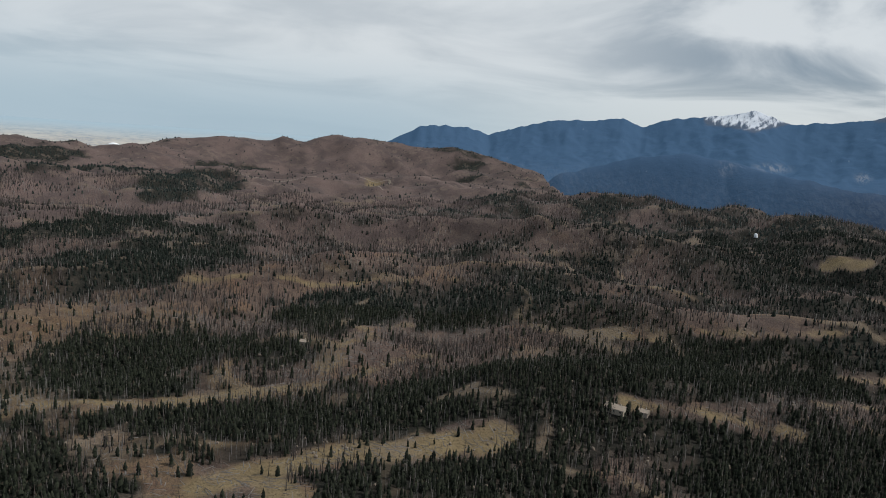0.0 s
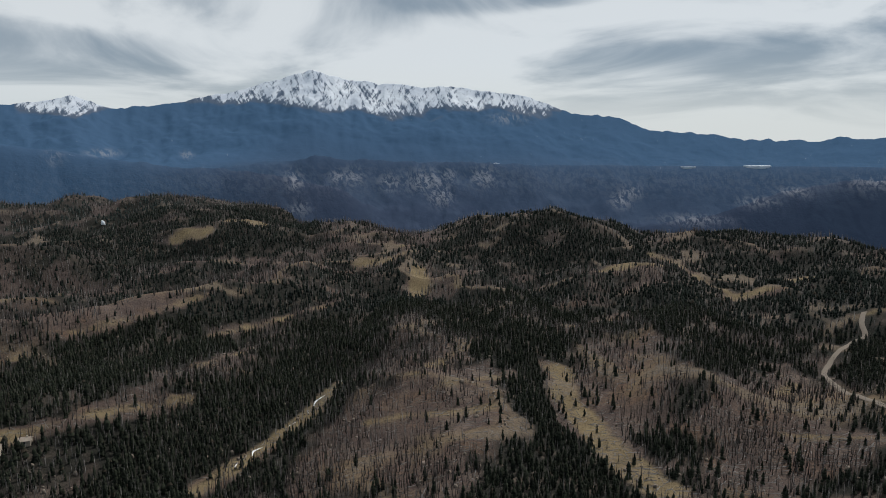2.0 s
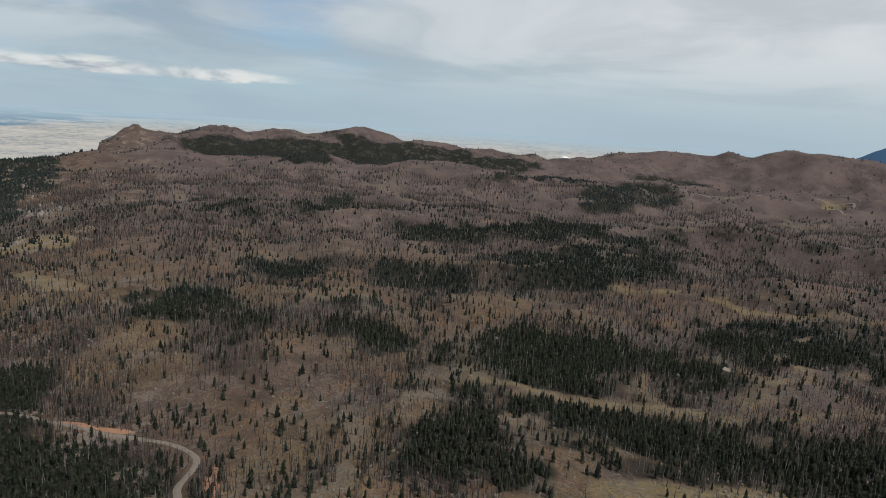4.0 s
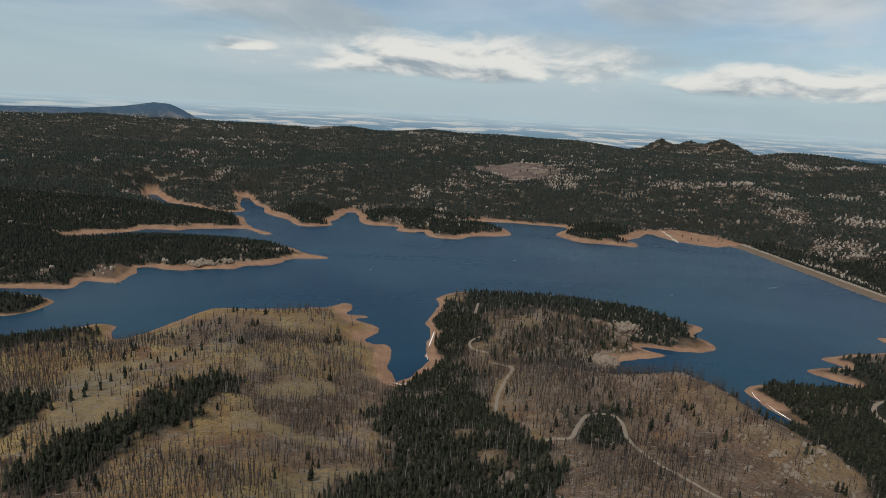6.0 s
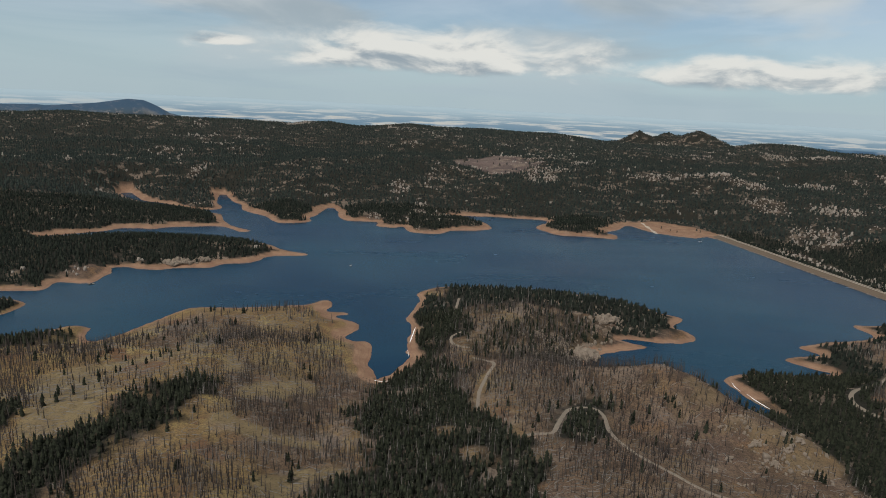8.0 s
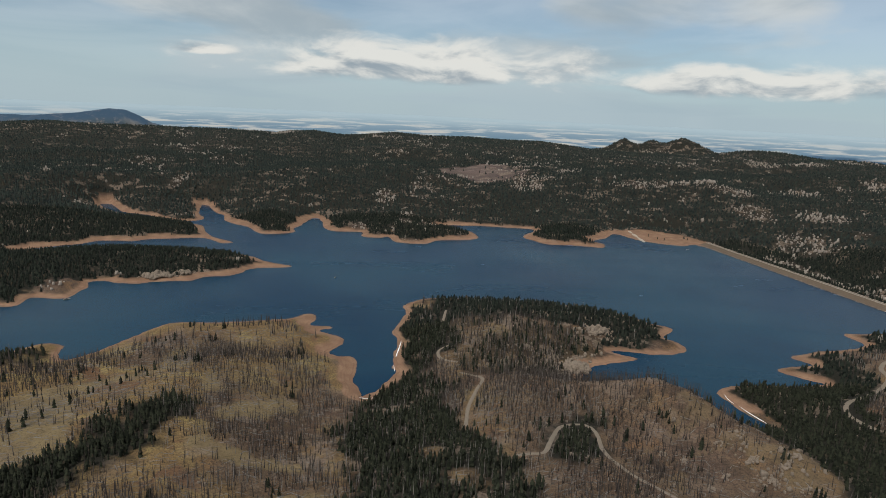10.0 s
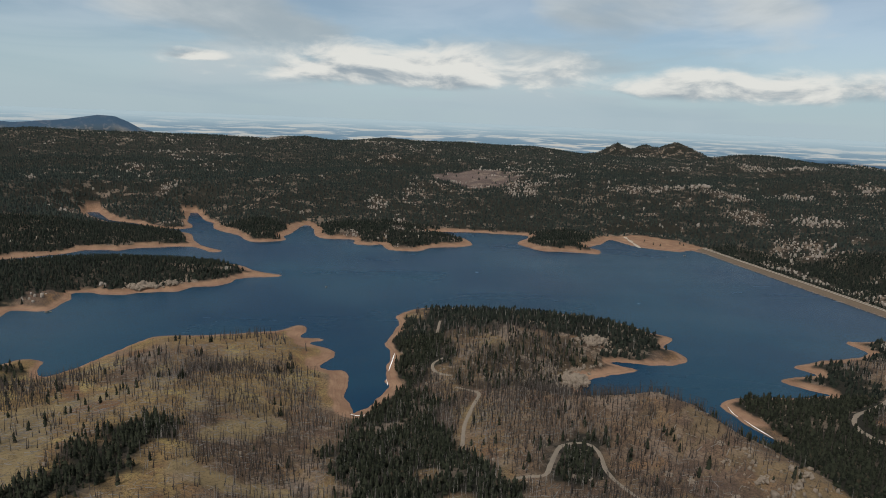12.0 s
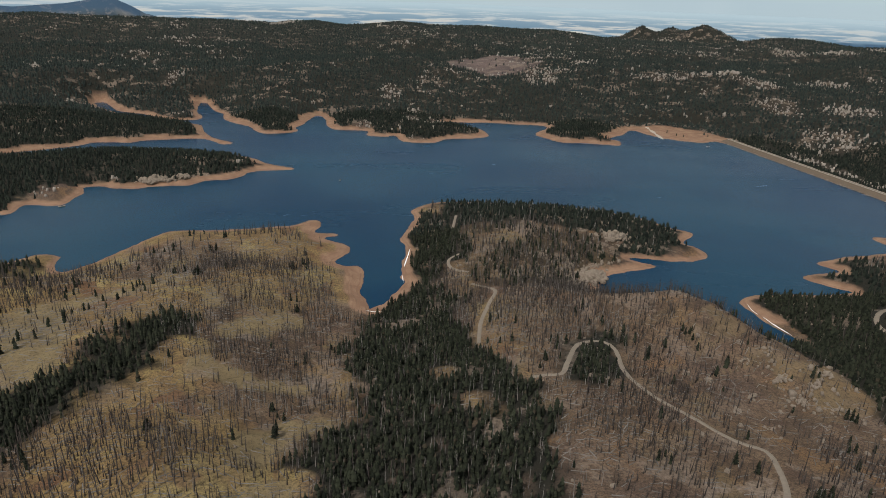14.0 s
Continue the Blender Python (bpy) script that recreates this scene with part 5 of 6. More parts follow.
def burnt(r0, r1, step, seed, thin):
    x, y, rng = candidates(r0, r1, step, seed)
    f, d = field(land_wood, (x, y)), field(land_shore, (x, y))
    z = field(land_z, (x, y))
    mead = np.maximum(field(land_meadow, (x, y)), field(land_lit_crest, (x, y)))
    thick = np.clip(0.5 + 1.3 * fractal(x, y, 70, 3, 141), 0.04, 1)
    m = (rng.uniform(0, 1, x.shape) < thick * (1 - 0.9 * mead) * thin) & ((f < 0.6) | (rng.uniform(0, 1, x.shape) < 0.13)) & (d > 24) & (z > 4) & off_roads(x, y, 4) & (r0 < 1e9)
    az = bearing_of(x, y)
    m &= ~((az < 45) & (y > 840))
    h = rng.uniform(5.0, 12.5, x.shape)
    return np.stack([x, y, z], -1)[m], h[m], rng.uniform(12.0, 21.0, x.shape)[m]


SNAGS_NEAR = [snag_shape(s, 3) for s in range(6)]
SNAGS_FAR = [snag_shape(30 + s, 0) for s in range(4)]
p, h, w = burnt(30, 640, 2.9, 11, 0.85)
scatter("burnt_trunks_near", SNAGS_NEAR, p, h, w, SNAG, "standing grey and black burnt pine trunks", "dead trees", 0.05, 11)
p, h, w = burnt(640, 1800, 5.7, 12, 0.9)
scatter("burnt_trunks_far", SNAGS_FAR, p, h * 1.1, w * 2.0, SNAG, "standing grey and black burnt pine trunks", "dead trees", 0.05, 12)


def thicket(r0, r1, step, seed):
    """Places of bare pale trunks along the edges of the woods."""
    x, y, rng = candidates(r0, r1, step, seed, -20.0, 211.0)
    f, d, z = field(land_wood, (x, y)), field(land_shore, (x, y)), field(land_z, (x, y))
    edge = np.clip(1 - np.abs(f - 0.35) / 0.35, 0, 1) + (0.38 + 0.35 * (fractal(x, y, 26, 2, 381) > 0.0) * (np.hypot(x, y) < 640)) * (f > 0.6) * ((x < 255) | (bearing_of(x, y) > 50)) + 0.9 * (fractal(x, y, 60, 3, 171) > 0.25) * (f < 0.8)
    m = (rng.uniform(0, 1, x.shape) < 0.8 * edge) & (d > 26) & off_roads(x, y, 5) & ~((bearing_of(x, y) < 45) & (y > 840))
    return np.stack([x, y, z], -1)[m], rng.uniform(6.0, 10.0, x.shape)[m], rng.uniform(7.0, 11.0, x.shape)[m]


p, h, w = thicket(30, 700, 4.6, 13)
scatter("bare_aspens_near", SNAGS_NEAR, p, h, w, ASPEN, "leafless pale grey aspen trunks at the woods' edge", "bare trees", 0.04, 13)
p, h, w = thicket(700, 1700, 9.0, 14)
scatter("bare_aspens_far", SNAGS_FAR, p, h * 1.1, w * 2.2, ASPEN, "leafless pale grey aspen trunks at the woods' edge", "bare trees", 0.04, 14)

# ---- roads ----
for name, (width, points) in ROADS.items():
    line = road_lines[name]
    side = np.gradient(line, axis=0)
    side = np.stack([side[:, 1], -side[:, 0]], -1) / np.hypot(side[:, 0], side[:, 1])[:, None]
    offs = np.linspace(-0.5, 0.5, 5)
    wob = 1 + 0.12 * fractal(line[:, 0], line[:, 1], 9, 2, 151)
    xy = line[:, None, :] + side[:, None, :] * (offs[None, :, None] * width * wob[:, None, None])
    z = field(land_z, (xy[..., 0], xy[..., 1]))
    z = np.maximum(z, z.mean(1, keepdims=True) - 0.1) + 0.35 - 0.6 * (np.abs(offs) > 0.4)
    mesh = mesh_from("road", np.concatenate([xy, z[..., None]], -1).reshape(-1, 3), quads=grid_faces(len(line), 5)[:, ::-1])
    soft_shading(mesh)
    mesh.materials.append(ROAD)
    tagged(new("road", mesh), "pale dusty gravel road winding over the hills", "road", kind="structure")


# ---- fallen trunks on the burnt slopes ----
def fallen(count, seed):
    rng = np.random.default_rng(seed)
    x, y, _ = candidates(30, 680, 3.3, seed)
    f, d, z = field(land_wood, (x, y)), field(land_shore, (x, y)), field(land_z, (x, y))
    m = (f < 0.3) & (d > 24) & off_roads(x, y, 5) & (rng.uniform(0, 1, x.shape) < 0.34 + 0.5 * fractal(x, y, 80, 2, 181))
    x, y = x[m], y[m]
    turn = rng.normal(0.3, 0.7, x.shape)
    half = rng.uniform(1.6, 4.2, x.shape)
    ends = []
    for sign in (-1, 1):
        ex, ey = x + sign * half * np.cos(turn), y + sign * half * np.sin(turn)
        ends.append(np.stack([ex, ey, field(land_z, (ex, ey)) + 0.12], -1))
    a, b = ends
    girth = rng.uniform(0.16, 0.32, x.shape)[:, None]
    side = np.stack([-np.sin(turn), np.cos(turn), 0 * turn], -1) * girth
    lift = np.array([0, 0, 1.0]) * girth
    verts = np.stack([a - side, a + side, a + lift, b - side * 0.6, b + side * 0.6, b + lift * 0.6], 1).reshape(-1, 3)
    f6 = np.array([(0, 3, 5), (0, 5, 2), (1, 2, 5), (1, 5, 4), (0, 2, 1), (3, 4, 5)])
    tris = (f6[None] + (np.arange(len(x)) * 6)[:, None, None]).reshape(-1, 3)
    mesh = mesh_from("fallen_trunks", verts, tris=tris)
    mesh.materials.append(ASPEN)
    tagged(new("fallen_trunks", mesh), "burnt trunks lying on the dry grass", "logs", kind="stuff")


fallen(4000, 15)


# ---- rocks ----
def boulder_bm(seed, detail=2, flat=0.75):
    bm = bmesh.new()
    bmesh.ops.create_icosphere(bm, subdivisions=detail, radius=1.0)
    off = Vector((seed * 3.1, seed * 1.7, seed * 0.9))
    for v in bm.verts:
        k = 1 + 0.5 * noise.noise(v.co * 0.9 + off) + 0.25 * noise.noise(v.co * 2.2 + off)
        v.co = v.co * k
        v.co.z *= flat
        if v.co.z < -0.3:
            v.co.z = -0.3
    for f in bm.faces:
        f.smooth = False
    return bm


def shape_of(bm):
    bmesh.ops.triangulate(bm, faces=bm.faces)
    bm.verts.index_update()
    v = np.array([tuple(q.co) for q in bm.verts])
    f = np.array([[q.index for q in face.verts] for face in bm.faces])
    bm.free()
    return v, f


def block_bm(seed):
    """A broken angular block with a sunk foot."""
    rng = random.Random(seed)
    bm = bmesh.new()
    bmesh.ops.create_cube(bm, size=1.7)
    for v in bm.verts:
        shrink = rng.uniform(0.45, 0.85) if v.co.z > 0 else 1.0
        v.co = Vector((v.co.x * shrink * rng.uniform(0.6, 1.2), v.co.y * shrink * rng.uniform(0.6, 1.2), v.co.z * rng.uniform(0.55, 1.0)))
        v.co.z = max(v.co.z, -0.35)
    return bm


def rough_block_bm(seed):
    """A boulder with broken faces and worn edges."""
    bm = block_bm(seed)
    bmesh.ops.subdivide_edges(bm, edges=bm.edges, cuts=1, use_grid_fill=True, smooth=0.3)
    off = Vector((seed * 3.1, seed * 1.7, seed * 0.9))
    for v in bm.verts:
        v.co = v.co * (1 + 0.16 * noise.noise(v.co * 1.6 + off) + 0.12 * (noise.cell(v.co * 1.9 + off) - 0.5))
    return bm


STONES = [shape_of(block_bm(s)) for s in range(10)]


def stones(name, r0, r1, step, seed, size, chance, label, az0=-37.0, az1=211.0, rock=GRANITE, tall=1.9):
    x, y, rng = candidates(r0, r1, step, seed, az0, az1)
    d, z, k = field(land_shore, (x, y)), field(land_z, (x, y)), field(land_rock, (x, y))
    m = (rng.uniform(0, 1, x.shape) < chance(x, y, k)) & (d > 14) & off_roads(x, y, 5) & (field(land_plain, (x, y)) < 0.2)
    s = rng.uniform(*size, x.shape) * (0.7 + 0.9 * rng.uniform(0, 1, x.shape) ** 3)
    scatter(name, STONES, np.stack([x, y, z + 0.1 * s], -1)[m], (s * rng.uniform(0.8, tall, x.shape))[m], s[m], rock, label, "rocks", 0.0, seed)


def east_slopes(x, y, k):
    clump = np.clip((fractal(x, y, 38, 3, 191) - 0.02) * 2.5, 0, 1)
    cove = np.clip(1.2 - np.hypot((x - 245) / 60, (y - 365) / 65), 0, 1)
    return 0.30 * clump * ((x > 60) | (bearing_of(x, y) > 60)) + 0.5 * cove * clump + 0.008


def crags(x, y, k):
    return np.maximum(0.6 * np.clip((fractal(x, y, 48, 4, 51, 0.65) + 0.40 * fractal(x, y, 330, 2, 53) - 0.40) * 6, 0, 1), 0.75 * crag_spots(x, y))


stones("granite_blocks", 170, 700, 4.6, 21, (0.5, 1.3), east_slopes, "pale granite blocks among dry grass")
def point_faces(x, y, k):
    best = np.zeros(x.shape)
    for px, py, half in ((160, 584, 30), (142, 592, 22), (186, 606, 14), (212, 680, 20), (125, 605, 16), (100, 560, 12), (-330, 862, 16), (-300, 880, 14), (235, 360, 10), (262, 385, 12)):
        best = np.maximum(best, np.exp(-((x - px) ** 2 + (y - py) ** 2) / half ** 2))
    return 0.75 * best * (fractal(x, y, 12, 3, 331) > -0.25)


stones("granite_faces", 400, 960, 2.9, 23, (0.8, 2.1), point_faces, "broken pale granite on steep slopes", -25.0, 40.0)
stones("granite_outcrops", 860, 3300, 7.5, 22, (1.1, 2.8), crags, "pale granite outcrops among the pines", -37.0, 54.0, PALE_GRANITE, 3.0)

OUTCROP = [(150, 566), (158, 572), (165, 578), (170, 588), (160, 592), (150, 585), (142, 575), (172, 598), (165, 604), (185, 606), (140, 590), (152, 600), (176, 612),
           (208, 680), (214, 672), (219, 666), (203, 690), (212, 688)]
BLOCKS = [(-108, 338), (-104, 335), (167, 255), (205, 335), (222, 322), (236, 338), (215, 352), (246, 352), (228, 365), (258, 372), (196, 318), (262, 348), (240, 312), (186, 268),
          (208, 290), (150, 282), (275, 330), (268, 395), (250, 402), (284, 410), (230, 395), (92, 268), (180, 330)]
masters = []
for s in range(5):
    rock = part("boulder", rough_block_bm(40 + s), GRANITE)
    tagged(rock, "weathered pale granite boulder on the slope", "boulder", "boulders")
    masters.append(rock)
rng = random.Random(5)
spots = [(x, y, rng.uniform(1.2, 2.6)) for x, y in OUTCROP] + [(x, y, rng.uniform(0.9, 1.9)) for x, y in BLOCKS]
for i, (x, y, size) in enumerate(spots):
    m = pose(x, y, ground_z(x, y) + 0.1 * size, 0, 0, rng.uniform(0, 360)) @ Matrix.Diagonal((size, size * rng.uniform(0.7, 1.1), size * rng.uniform(0.8, 1.3), 1))
    if i < 5:
        masters[i].matrix_world = m
    else:
        copy = copy_thing(masters[i % 5], Matrix())
        copy.matrix_world = m


# ---- the dam ----
def dam_point(along, out, z):
    q = np.array(DAM_A) + DAM_AXIS * along + DAM_OUT * out
    return (q[0], q[1], z)


def sweep(section, a0, a1, step=12.0):
    """A band along the dam with a cross-section of (out, height) points."""
    bm = bmesh.new()
    rows = []
    n = int((a1 - a0) / step)
    for i in range(n + 1):
        a = a0 + (a1 - a0) * i / n
        bend = -0.004 * max(0.0, a - DAM_LONG + 40) ** 2
        rows.append([bm.verts.new(dam_point(a, o + bend, z)) for o, z in section])
    for p, q in zip(rows[:-1], rows[1:]):
        for k in range(len(section) - 1):
            bm.faces.new((p[k], p[k + 1], q[k + 1], q[k]))
    bm.faces.new(rows[0]), bm.faces.new(rows[-1][::-1])
    bmesh.ops.recalc_face_normals(bm, faces=bm.faces)
    return bm


dam = thing("dam", "long straight earth dam faced with tan rubble", "dam", kind="structure")
part("embankment", sweep([(-8, -5), (-1, -0.6), (2, 0.6), (14, 3.7), (15, 4.1), (22, 4.1), (23, 3.7), (46, -6.5), (20, -8)], -42, DAM_LONG + 14), RIPRAP, dam)
part("crest_road", sweep([(16.4, 4.0), (16.5, 4.3), (20.9, 4.3), (21, 4.0)], -42, DAM_LONG + 14), ROAD, dam, "pale gravel road along the crest")
for o in (15.2, 21.5):
    part("kerb", sweep([(o, 4.0), (o, 4.7), (o + 0.35, 4.7), (o + 0.35, 4.0)], -42, DAM_LONG + 14), CONCRETE, dam, "low pale concrete kerb")
stone_mesh = bpy.data.meshes.new("stone")
bm = boulder_bm(77, 1, 0.9)
bm.to_mesh(stone_mesh), bm.free()
stone_mesh.materials.append(GRANITE)
rng = random.Random(9)
for i in range(150):
    a, o = rng.uniform(-20, DAM_LONG), rng.uniform(-0.6, 1.6)
    ob = new("stone", stone_mesh)
    ob.parent = dam
    ob.matrix_world = Matrix.Translation(dam_point(a, o, 0.2 + 0.3 * o)) @ pose(0, 0, 0, 0, 0, rng.uniform(0, 360)) @ Matrix.Scale(rng.uniform(0.6, 1.3), 4)


# ---- small things by the water ----
def box(bm, x0, x1, y0, y1, z0, z1):
    v = [bm.verts.new(q) for q in ((x0, y0, z0), (x1, y0, z0), (x1, y1, z0), (x0, y1, z0), (x0, y0, z1), (x1, y0, z1), (x1, y1, z1), (x0, y1, z1))]
    for f in ((3, 2, 1, 0), (4, 5, 6, 7), (0, 1, 5, 4), (1, 2, 6, 5), (2, 3, 7, 6), (3, 0, 4, 7)):
        bm.faces.new([v[k] for k in f])


def boxed(*sizes):
    bm = bmesh.new()
    for s in sizes:
        box(bm, *s)
    return bm


def strip(name, line, width, material, label, category, lift=0.3, kind="structure"):
    """A draped ribbon with ragged edges."""
    line = dense_line(line, 2.5)
    side = np.gradient(line, axis=0)
    side = np.stack([side[:, 1], -side[:, 0]], -1) / np.hypot(side[:, 0], side[:, 1])[:, None]
    offs = np.linspace(-0.5, 0.5, 5)
    wide = width * (0.75 + 0.6 * fractal(line[:, 0], line[:, 1], 11, 2, 261)) * np.clip(np.minimum(np.arange(len(line)), np.arange(len(line))[::-1]) / 3.0, 0.1, 1)
    xy = line[:, None, :] + side[:, None, :] * (offs[None, :, None] * wide[:, None, None])
    z = np.maximum(field(land_z, (xy[..., 0], xy[..., 1])), 0) + lift * (1 - 1.6 * np.abs(offs))
    mesh = mesh_from(name, np.concatenate([xy, z[..., None]], -1).reshape(-1, 3), quads=grid_faces(len(line), 5)[:, ::-1])
    soft_shading(mesh)
    mesh.materials.append(material)
    return tagged(new(name, mesh), label, category, kind=kind)


snow_label = "strip of old white snow along the shore"
strip("snow_bank", [(288, 538), (287, 530), (288, 520)], 0.8, SNOW, snow_label, "snow", kind="thing")
strip("snow_bank", [(290, 514), (293, 500), (298, 484)], 0.9, SNOW, snow_label, "snow", kind="thing")
strip("snow_bank", [(0, 655), (-1.5, 640), (-3.5, 622), (-5, 608)], 1.1, SNOW, snow_label, "snow", kind="thing")
strip("snow_bank", [(-6.5, 590), (-5, 575)], 1.2, SNOW, snow_label, "snow", kind="thing")
strip("snow_bank", [(-33, 516), (-27, 511), (-20, 512)], 2.0, SNOW, snow_label, "snow", kind="thing")
for course in ([(139, -509), (142, -503), (140, -497)], [(142, -490), (140, -484)], [(144, -471), (149, -464), (148, -457)], [(151, -452), (149, -447)], [(154, -436), (157, -430)], [(163, -398), (167, -393), (165, -387)], [(171, -378), (170, -372)]):
    strip("snow_bank", course, 2.4, SNOW, "old snow lying in a dry stream bed", "snow", kind="thing")
strip("boat_ramp", [(463, 1345), (462, 1300), (461, 1262), (461, 1240)], 7.0, CONCRETE, "pale concrete boat ramp sloping into the lake", "ramp", 0.5, "thing")
strip("roadside_cut", [(374, 388), (377, 345), (374, 300)], 9.0, REDSOIL, "bare reddish soil beside the road", "bare soil", 0.4)
strip("roadside_cut", [(366, 262), (362, 228), (362, 205)], 6.0, REDSOIL, "bare reddish soil beside the road", "bare soil", 0.4)
strip("roadside_cut", [(334, 139), (310, 130), (292, 120)], 8.0, REDSOIL, "bare reddish soil beside the road", "bare soil", 0.4)


# ---- bare rock faces on the wooded point and on the slopes ----
block_meshes = []
for k in range(10):
    block_mesh = bpy.data.meshes.new("block")
    bm = rough_block_bm(60 + k)
    bm.to_mesh(block_mesh), bm.free()
    block_mesh.materials.append(GRANITE)
    block_meshes.append(block_mesh)


def outcrop(seed, at, wide, deep, tall, turn):
    """A broken granite outcrop: angular blocks heaped on a low mound."""
    rng = random.Random(seed * 37 + 3)
    top = thing("rock_outcrop", "broken pale granite outcrop on the slope", "rock outcrop", at, turn, "rock outcrops")
    for k in range(int(12 + wide * deep / 16)):
        way, out = rng.uniform(0, 6.28), rng.uniform(0, 1) ** 0.6
        size = tall * rng.uniform(0.20, 0.46)
        ob = new("block", block_meshes[rng.randrange(10)])
        ob.parent = top
        ob.matrix_local = (Matrix.Translation((out * math.cos(way) * wide / 2, out * math.sin(way) * deep / 2, tall * 0.5 * (1 - out * out) * rng.uniform(0.5, 1.1)))
                           @ pose(0, 0, 0, rng.uniform(-25, 25), rng.uniform(-25, 25), rng.uniform(0, 360)) @ Matrix.Diagonal((size * rng.uniform(0.8, 1.6), size, size * rng.uniform(0.7, 1.5), 1)))


for seed, (x, y, wide, deep, tall, turn) in enumerate(((160, 584, 42, 26, 8, 20), (212, 680, 22, 26, 8, 60), (148, 604, 16, 13, 3.5, 10), (180, 600, 14, 10, 3, 80), 
                                                       (-326, 872, 38, 22, 9, 20), (-298, 884, 24, 16, 6, 50), (171, 385, 9, 6, 2.4, 10), (184, 379, 11, 7, 2.6, 35), (187, 349, 9, 6, 2.2, 60),
                                                       (230, 380, 14, 8, 3.4, 40), (230, 361, 12, 8, 3.0, 20), (247, 374, 13, 8, 3.2, 55), (233, 407, 10, 6, 2.6, 30), (253, 355, 12, 7, 2.8, 15),
                                                       (218, 414, 9, 5, 2.2, 70), (205, 365, 10, 6, 2.4, 45), (214, 396, 9, 6, 2.4, 20), (262, 388, 13, 8, 3.0, 65), (196, 330, 8, 5, 2.0, 30))):
    outcrop(seed, (x, y, ground_z(x, y) - 0.3), wide, deep, tall, turn)


# ---- single pines and burnt trees near the middle of the burnt slopes ----
def pine_thing(seed, tall):
    """A pine with a tapered trunk and a crown of drooping boughs; height in metres."""
    rng = random.Random(seed)
    top = thing("pine_tree", "dark green pine standing alone on the burnt slope", "tree", group="single pines")
    bm = bmesh.new()
    rings = []
    for k in range(5):
        z, r = tall * 0.94 * k / 4, 0.02 * tall * (1 - 0.85 * k / 4)
        rings.append([bm.verts.new((r * math.cos(1.047 * a), r * math.sin(1.047 * a), z - 0.4 * (k == 0))) for a in range(6)])
    for p, q in zip(rings[:-1], rings[1:]):
        for a in range(6):
            bm.faces.new((p[a], p[(a + 1) % 6], q[(a + 1) % 6], q[a]))
    part("trunk", bm, BARK, top)
    bm = bmesh.new()
    levels = 11
    for k in range(levels):
        z = tall * (0.14 + 0.80 * k / levels)
        reach = 0.20 * tall * (1 - 0.80 * (k / levels) ** 1.2)
        for a in range(7):
            turn = 2 * math.pi * (a + rng.uniform(-0.35, 0.35)) / 7 + k * 0.7
            r, drop = reach * rng.uniform(0.6, 1.2), rng.uniform(-0.25, 0.05) * reach
            c, s, w = math.cos(turn), math.sin(turn), 0.26 * reach + 0.12
            v = [bm.verts.new(q) for q in ((0, 0, z + 0.10 * tall), (r * 0.6 * c - w * s, r * 0.6 * s + w * c, z + drop * 0.4), (r * c, r * s, z + drop),
                                           (r * 0.6 * c + w * s, r * 0.6 * s - w * c, z + drop * 0.4), (r * 0.5 * c, r * 0.5 * s, z - 0.05 * tall))]
            bm.faces.new((v[0], v[1], v[2])), bm.faces.new((v[0], v[2], v[3])), bm.faces.new((v[4], v[2], v[1])), bm.faces.new((v[4], v[3], v[2]))
    part("crown", bm, PINE, top)
    return top


def snag_thing(seed, tall):
    rng = random.Random(seed)
    top = thing("burnt_tree", "bare charred pine trunk still standing", "dead tree", group="burnt trees")
    bm = bmesh.new()
    lean = rng.uniform(-0.05, 0.05)
    rings = []
    for k in range(4):
        z, r = tall * k / 3, 0.017 * tall * (1 - 0.8 * k / 3)
        rings.append([bm.verts.new((lean * z + r * math.cos(1.257 * a), r * math.sin(1.257 * a), z - 0.4 * (k == 0))) for a in range(5)])
    for p, q in zip(rings[:-1], rings[1:]):
        for a in range(5):
            bm.faces.new((p[a], p[(a + 1) % 5], q[(a + 1) % 5], q[a]))
    bm.faces.new(rings[-1])
    part("trunk", bm, SNAG, top)
    for i in range(4):
        bm = bmesh.new()
        z, turn, reach = tall * rng.uniform(0.4, 0.9), rng.uniform(0, 6.28), tall * rng.uniform(0.07, 0.14)
        c, s = math.cos(turn), math.sin(turn)
        base = [bm.verts.new((lean * z - 0.05 * s, 0.05 * c, z)), bm.verts.new((lean * z + 0.05 * s, -0.05 * c, z)), bm.verts.new((lean * z, 0, z + 0.1))]
        tip = bm.verts.new((lean * z + reach * c, reach * s, z + rng.uniform(0.0, 0.3) * reach))
        for a in range(3):
            bm.faces.new((base[a], base[(a + 1) % 3], tip))
        bm.faces.new(base[::-1])
        part("limb", bm, SNAG, top)
    return top


def plant(makers, boxes, count, seed, clear):
    """Copies of a few made trees over rectangles of the plan."""
    rng = random.Random(seed)
    made = [None] * len(makers)
    n = 0
    while n < count:
        x0, x1, y0, y1 = boxes[rng.randrange(len(boxes))]
        x, y = rng.uniform(x0, x1), rng.uniform(y0, y1)
        at = (np.array([x]), np.array([y]))
        if field(land_shore, at)[0] < 25 or field(land_wood, at)[0] > clear or not off_roads(*at, 4)[0]:
            continue
        m = pose(x, y, ground_z(x, y), 0, 0, rng.uniform(0, 360))
        k = n % len(makers)
        if made[k] is None:
            made[k] = makers[k]()
            made[k].matrix_world = m
        else:
            copy_thing(made[k], m)
        n += 1


clump_rng = random.Random(17)
CLUMPS = []
